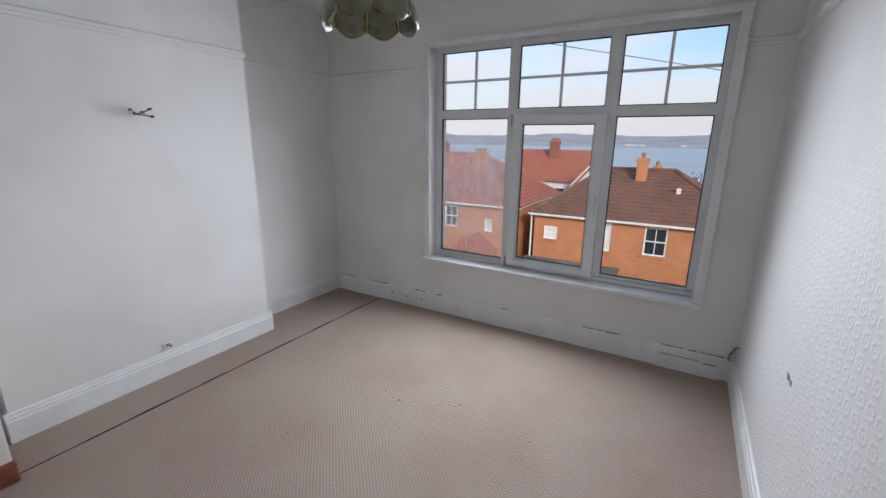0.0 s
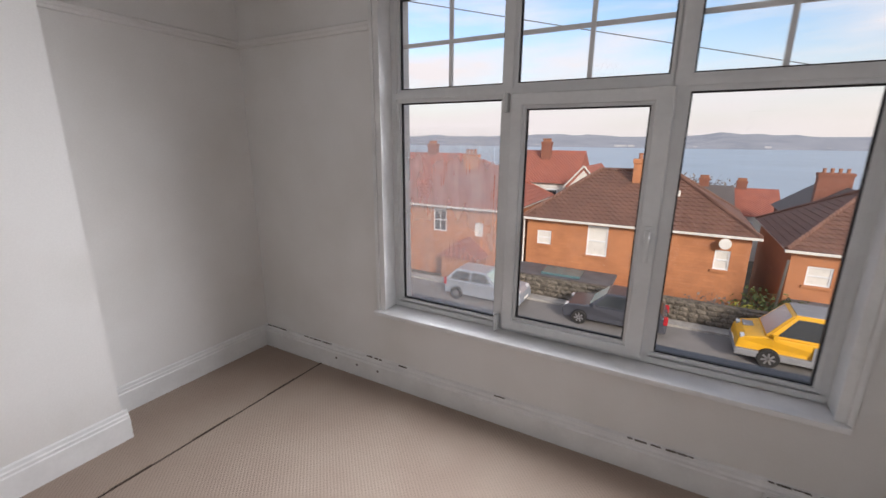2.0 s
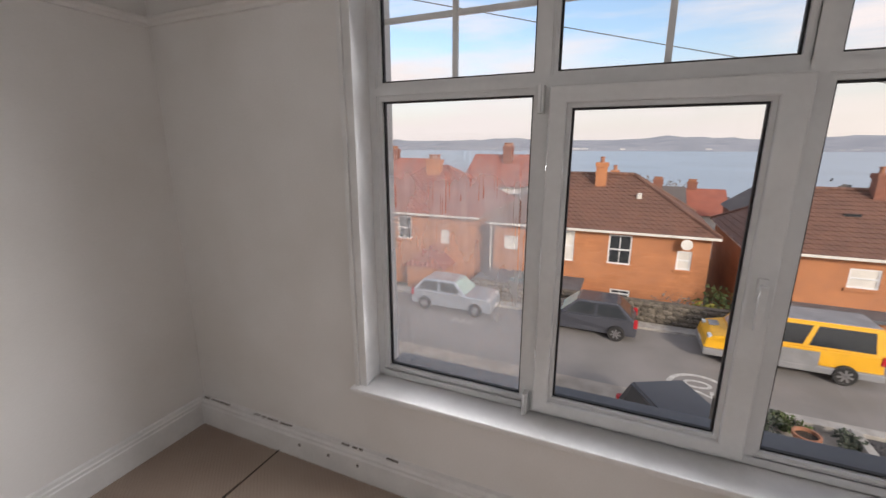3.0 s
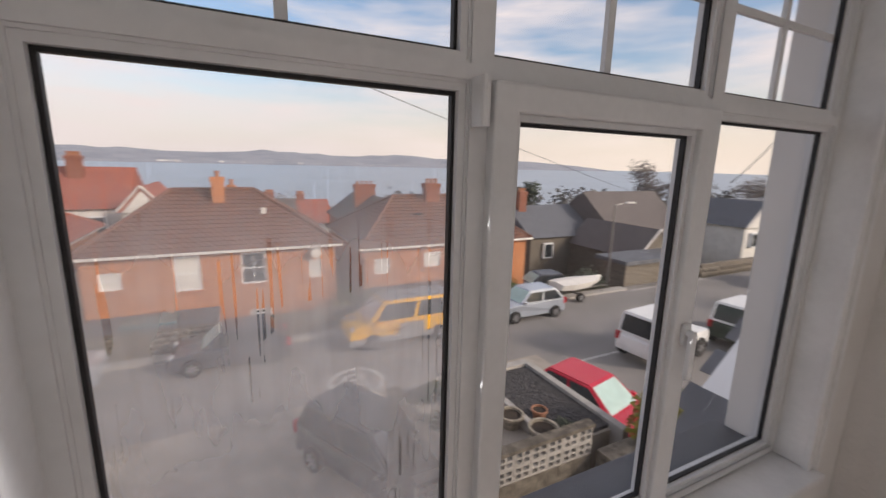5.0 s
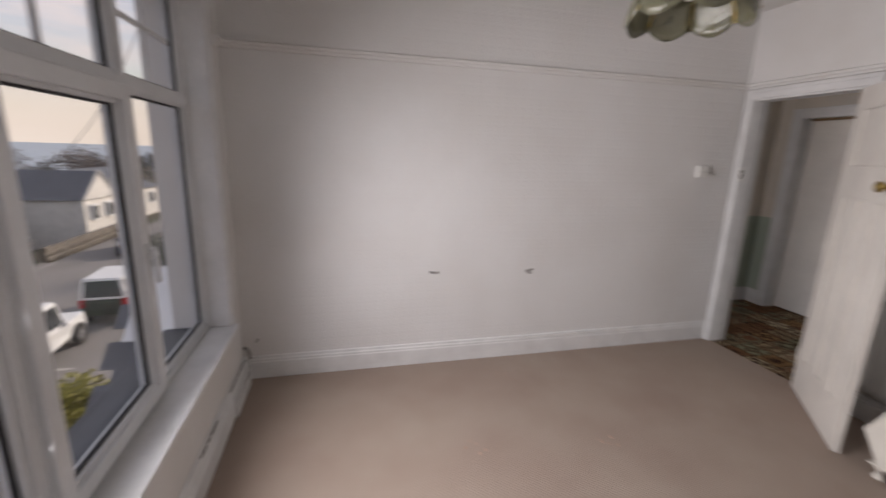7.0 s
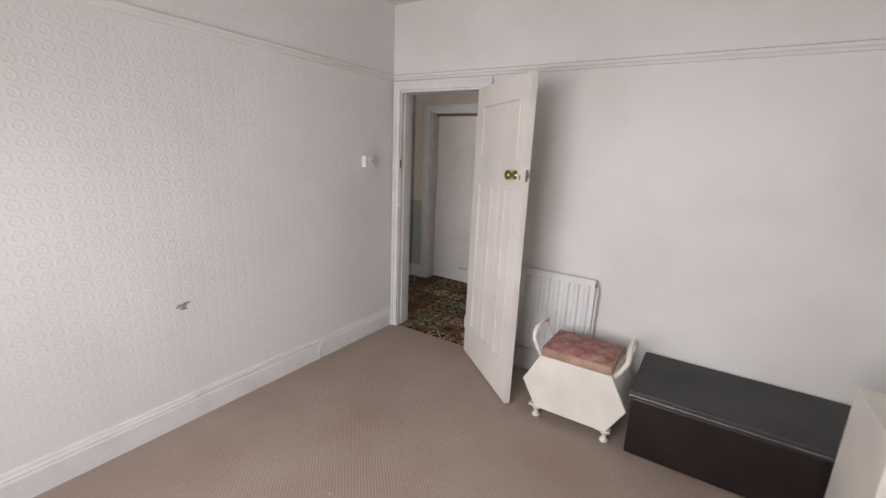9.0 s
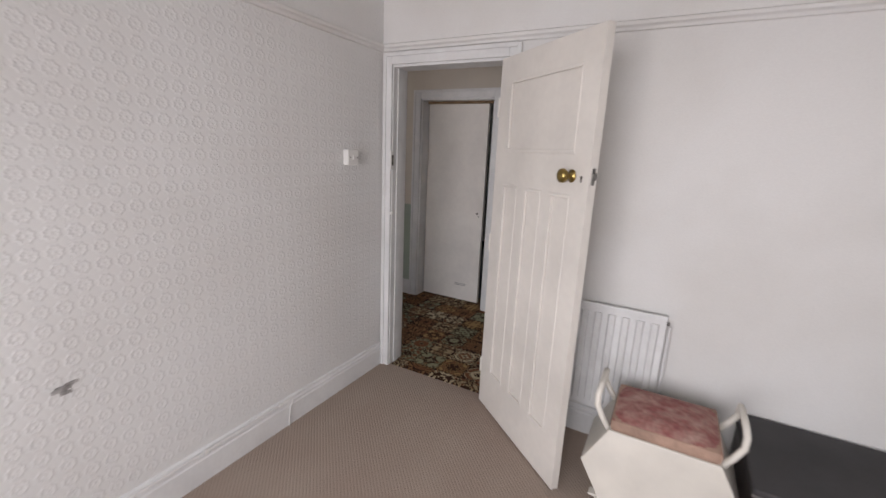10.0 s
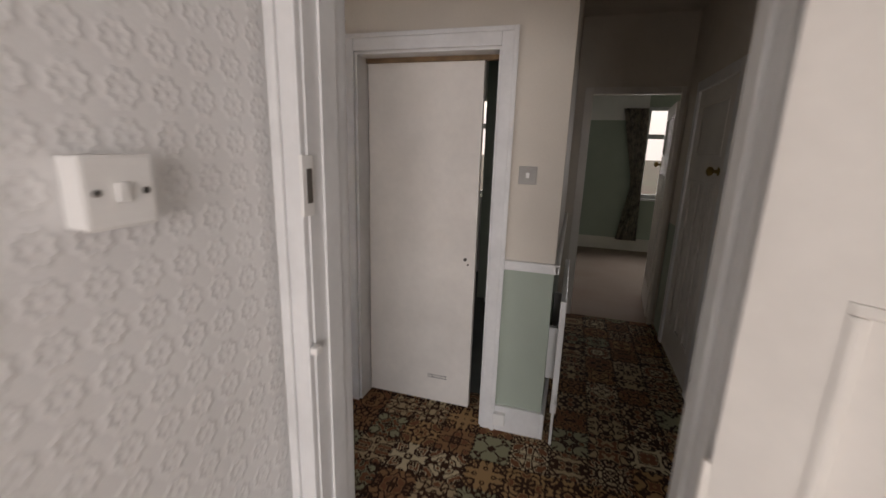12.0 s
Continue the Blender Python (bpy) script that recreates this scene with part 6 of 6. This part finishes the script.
# ---- the front garden below the window ----
GZ = -2.84
structure("terrace", boxed((0.55, 3.55, 3.85, 6.25, RZ, GZ)), CONCRETE, "raised concrete garden terrace", "terrace")
structure("terrace_side", boxed((0.30, 0.55, 3.85, 6.45, RZ, GZ + 0.16)), RUBBLE, "dark garden retaining wall", "wall")
structure("garden_edge", boxed((0.55, 3.60, 6.25, 6.45, RZ, GZ + 0.12), (3.45, 3.60, 3.6, 6.25, RZ, GZ + 0.14), (2.05, 2.17, 4.3, 6.2, GZ, GZ + 0.20), bev=0.01), KERB, "pale concrete garden kerb", "kerb")
structure("gravel_bed", boxed((2.17, 3.45, 3.9, 6.22, GZ - 0.02, GZ + 0.07)), GRAVEL, "bed of grey slate chippings", "gravel")
rng = random.Random(21)
bm = bmesh.new()
for i in range(700):
    x, y = rng.uniform(2.22, 3.42), rng.uniform(3.95, 6.18)
    bmesh.ops.create_icosphere(bm, subdivisions=1, radius=rng.uniform(0.018, 0.04), matrix=Matrix.Translation((x, y, GZ + 0.075)) @ Matrix.Rotation(rng.uniform(0, 3), 4, "Z") @ Matrix.Diagonal((1.5, 0.9, 0.4, 1)))
tagged(part("chippings", bm, GRAVEL), "loose grey slate chippings", "gravel", kind="stuff")
# pierced block wall
bw = structure("wall_block", boxed((-0.35, 2.65, 3.50, 3.62, RZ, GZ + 0.02), (-0.35, 2.65, 3.48, 3.64, GZ + 0.50, GZ + 0.56)), RUBBLE, "weathered pierced concrete block garden wall", "wall")
bm = pierced(bmesh.new(), "y", 0.0, 0.29, 0.0, 0.235, 0.0, 0.09, [(0.03, 0.13, 0.03, 0.105), (0.16, 0.26, 0.03, 0.105), (0.03, 0.13, 0.13, 0.205), (0.16, 0.26, 0.13, 0.205)])
block = mesh_of("block", bm, KERB)
for i in range(10):
    for j in range(2):
        ob = new("block", block)
        ob.parent = bw
        ob.matrix_basis = pose(-0.33 + i * 0.298, 3.515, GZ + 0.022 + j * 0.239)


def pot(label, at, r, h, material, soil=True, square=False):
    p = thing("plant_pot", label, "plant pot", at, group="garden pots")
    bm = bmesh.new()
    if square:
        bm = boxed((-r, r, -r * 0.55, -r * 0.45, 0, h), (-r, r, r * 0.45, r * 0.55, 0, h), (-r, -r * 0.9, -r * 0.45, r * 0.45, 0, h), (r * 0.9, r, -r * 0.45, r * 0.45, 0, h))
        part("trough", bm, material, p)
        part("soil", boxed((-r * 0.9, r * 0.9, -r * 0.45, r * 0.45, 0.005, h * 0.8)), SOIL, p)
    else:
        lathe(bm, [(r * 0.7, 0.0), (r * 0.9, h * 0.8), (r * 1.05, h * 0.82), (r * 1.05, h), (r * 0.86, h), (r * 0.84, h * 0.8)], 20)
        part("pot", bm, material, p, smooth=False)
        bm = bmesh.new()
        cyl(bm, (0, 0, h * 0.5), (0, 0, h * 0.84), r * 0.83, seg=18)
        part("soil", bm, SOIL, p)
    return p


pot("tall terracotta pot on the garden terrace", (1.34, 5.60, GZ), 0.17, 0.30, TERRA)
pot("pale round stone planter with dead growth", (1.92, 4.66, GZ), 0.22, 0.24, STONEPOT)
pot("pale round stone planter with green growth", (2.10, 4.02, GZ + 0.07), 0.24, 0.26, STONEPOT)
pot("terracotta trough on the terrace", (1.15, 4.50, GZ), 0.26, 0.16, TERRA, square=True)
pot("low square planter with moss", (1.62, 5.15, GZ), 0.22, 0.12, STONEPOT, square=True)
pot("small brown pot on the slate chippings", (2.45, 4.55, GZ + 0.07), 0.14, 0.18, TERRA)
for i, (x, y, r_, m_) in enumerate(((0.95, 3.92, 0.32, LEAFY), (1.55, 3.85, 0.22, LEAFG), (1.3, 6.1, 0.25, LEAFG), (0.85, 5.9, 0.35, LEAFD), (2.1, 4.04, 0.16, LEAFG), (2.55, 4.0, 0.3, LEAFD), (1.95, 5.9, 0.22, LEAFD), (0.7, 5.1, 0.3, LEAFD))):
    bush("small garden plant on the terrace", (x, y, GZ + 0.02), r_, m_, 30 + i, 420, 0.035)
bush("yellow-green shrub beside the slate roof", (3.95, 3.05, -2.72), 0.78, LEAFY, 50, 2200, 0.05)
pl = thing("shrub_bed", "low retaining bed under the yellow shrub", "bed")
part("wall", boxed((2.7, 5.0, 2.4, 3.45, RZ, -2.72)), RUBBLE, pl)
bench = thing("garden_bench", "slatted timber garden table", "garden table", (3.62, 2.62, -2.25), 25)
for i in range(6):
    part("slat", boxed((-0.3, 0.3, -0.25 + i * 0.085, -0.185 + i * 0.085, 0, 0.025), bev=0.003), STONEPOT, bench)
for sx in (-0.26, 0.22):
    for sy in (-0.22, 0.2):
        part("leg", boxed((sx, sx + 0.04, sy, sy + 0.04, -0.467, -0.001)), STONEPOT, bench)
# slate roof of the bay beside and below the window
bay = thing("bay_roof", "dark slate lean-to roof below the window", "roof", kind="structure")
bm = bmesh.new()
lean = Matrix.Translation((0.45, 0.37, -1.42)) @ Matrix.Rotation(radians(-40), 4, "Y")
for i in range(11):
    for j in range(5):
        o = 0.12 if i % 2 else 0.0
        box(bm, i * 0.22, i * 0.22 + 0.29, j * 0.25 - o, j * 0.25 + 0.245 - o, 0.006 - 0.001 * (i % 2), 0.016 - 0.001 * (i % 2), m=lean @ pose(0, 0, 0, 0, 1.5, 0))
part("slates", bm, SLATE, bay)
bm = bmesh.new()
prism(bm, [(0.45, -1.45), (0.45, -2.4), (2.4, -2.4), (2.4, 0.18)], "y", 0.285, 1.50)
part("support", bm, WHITEP, bay)
structure("flat_roof", boxed((-2.6, 0.44, 0.285, 1.15, -1.2, -0.95), bev=0.02), SLATE, "flat lead roof below the window", "roof")
structure("wall_house_front", boxed((-4.2, 4.0, 0.0, 0.285, RZ - 0.1, -2.705)), WHITEP, "painted front wall of the house", "wall")
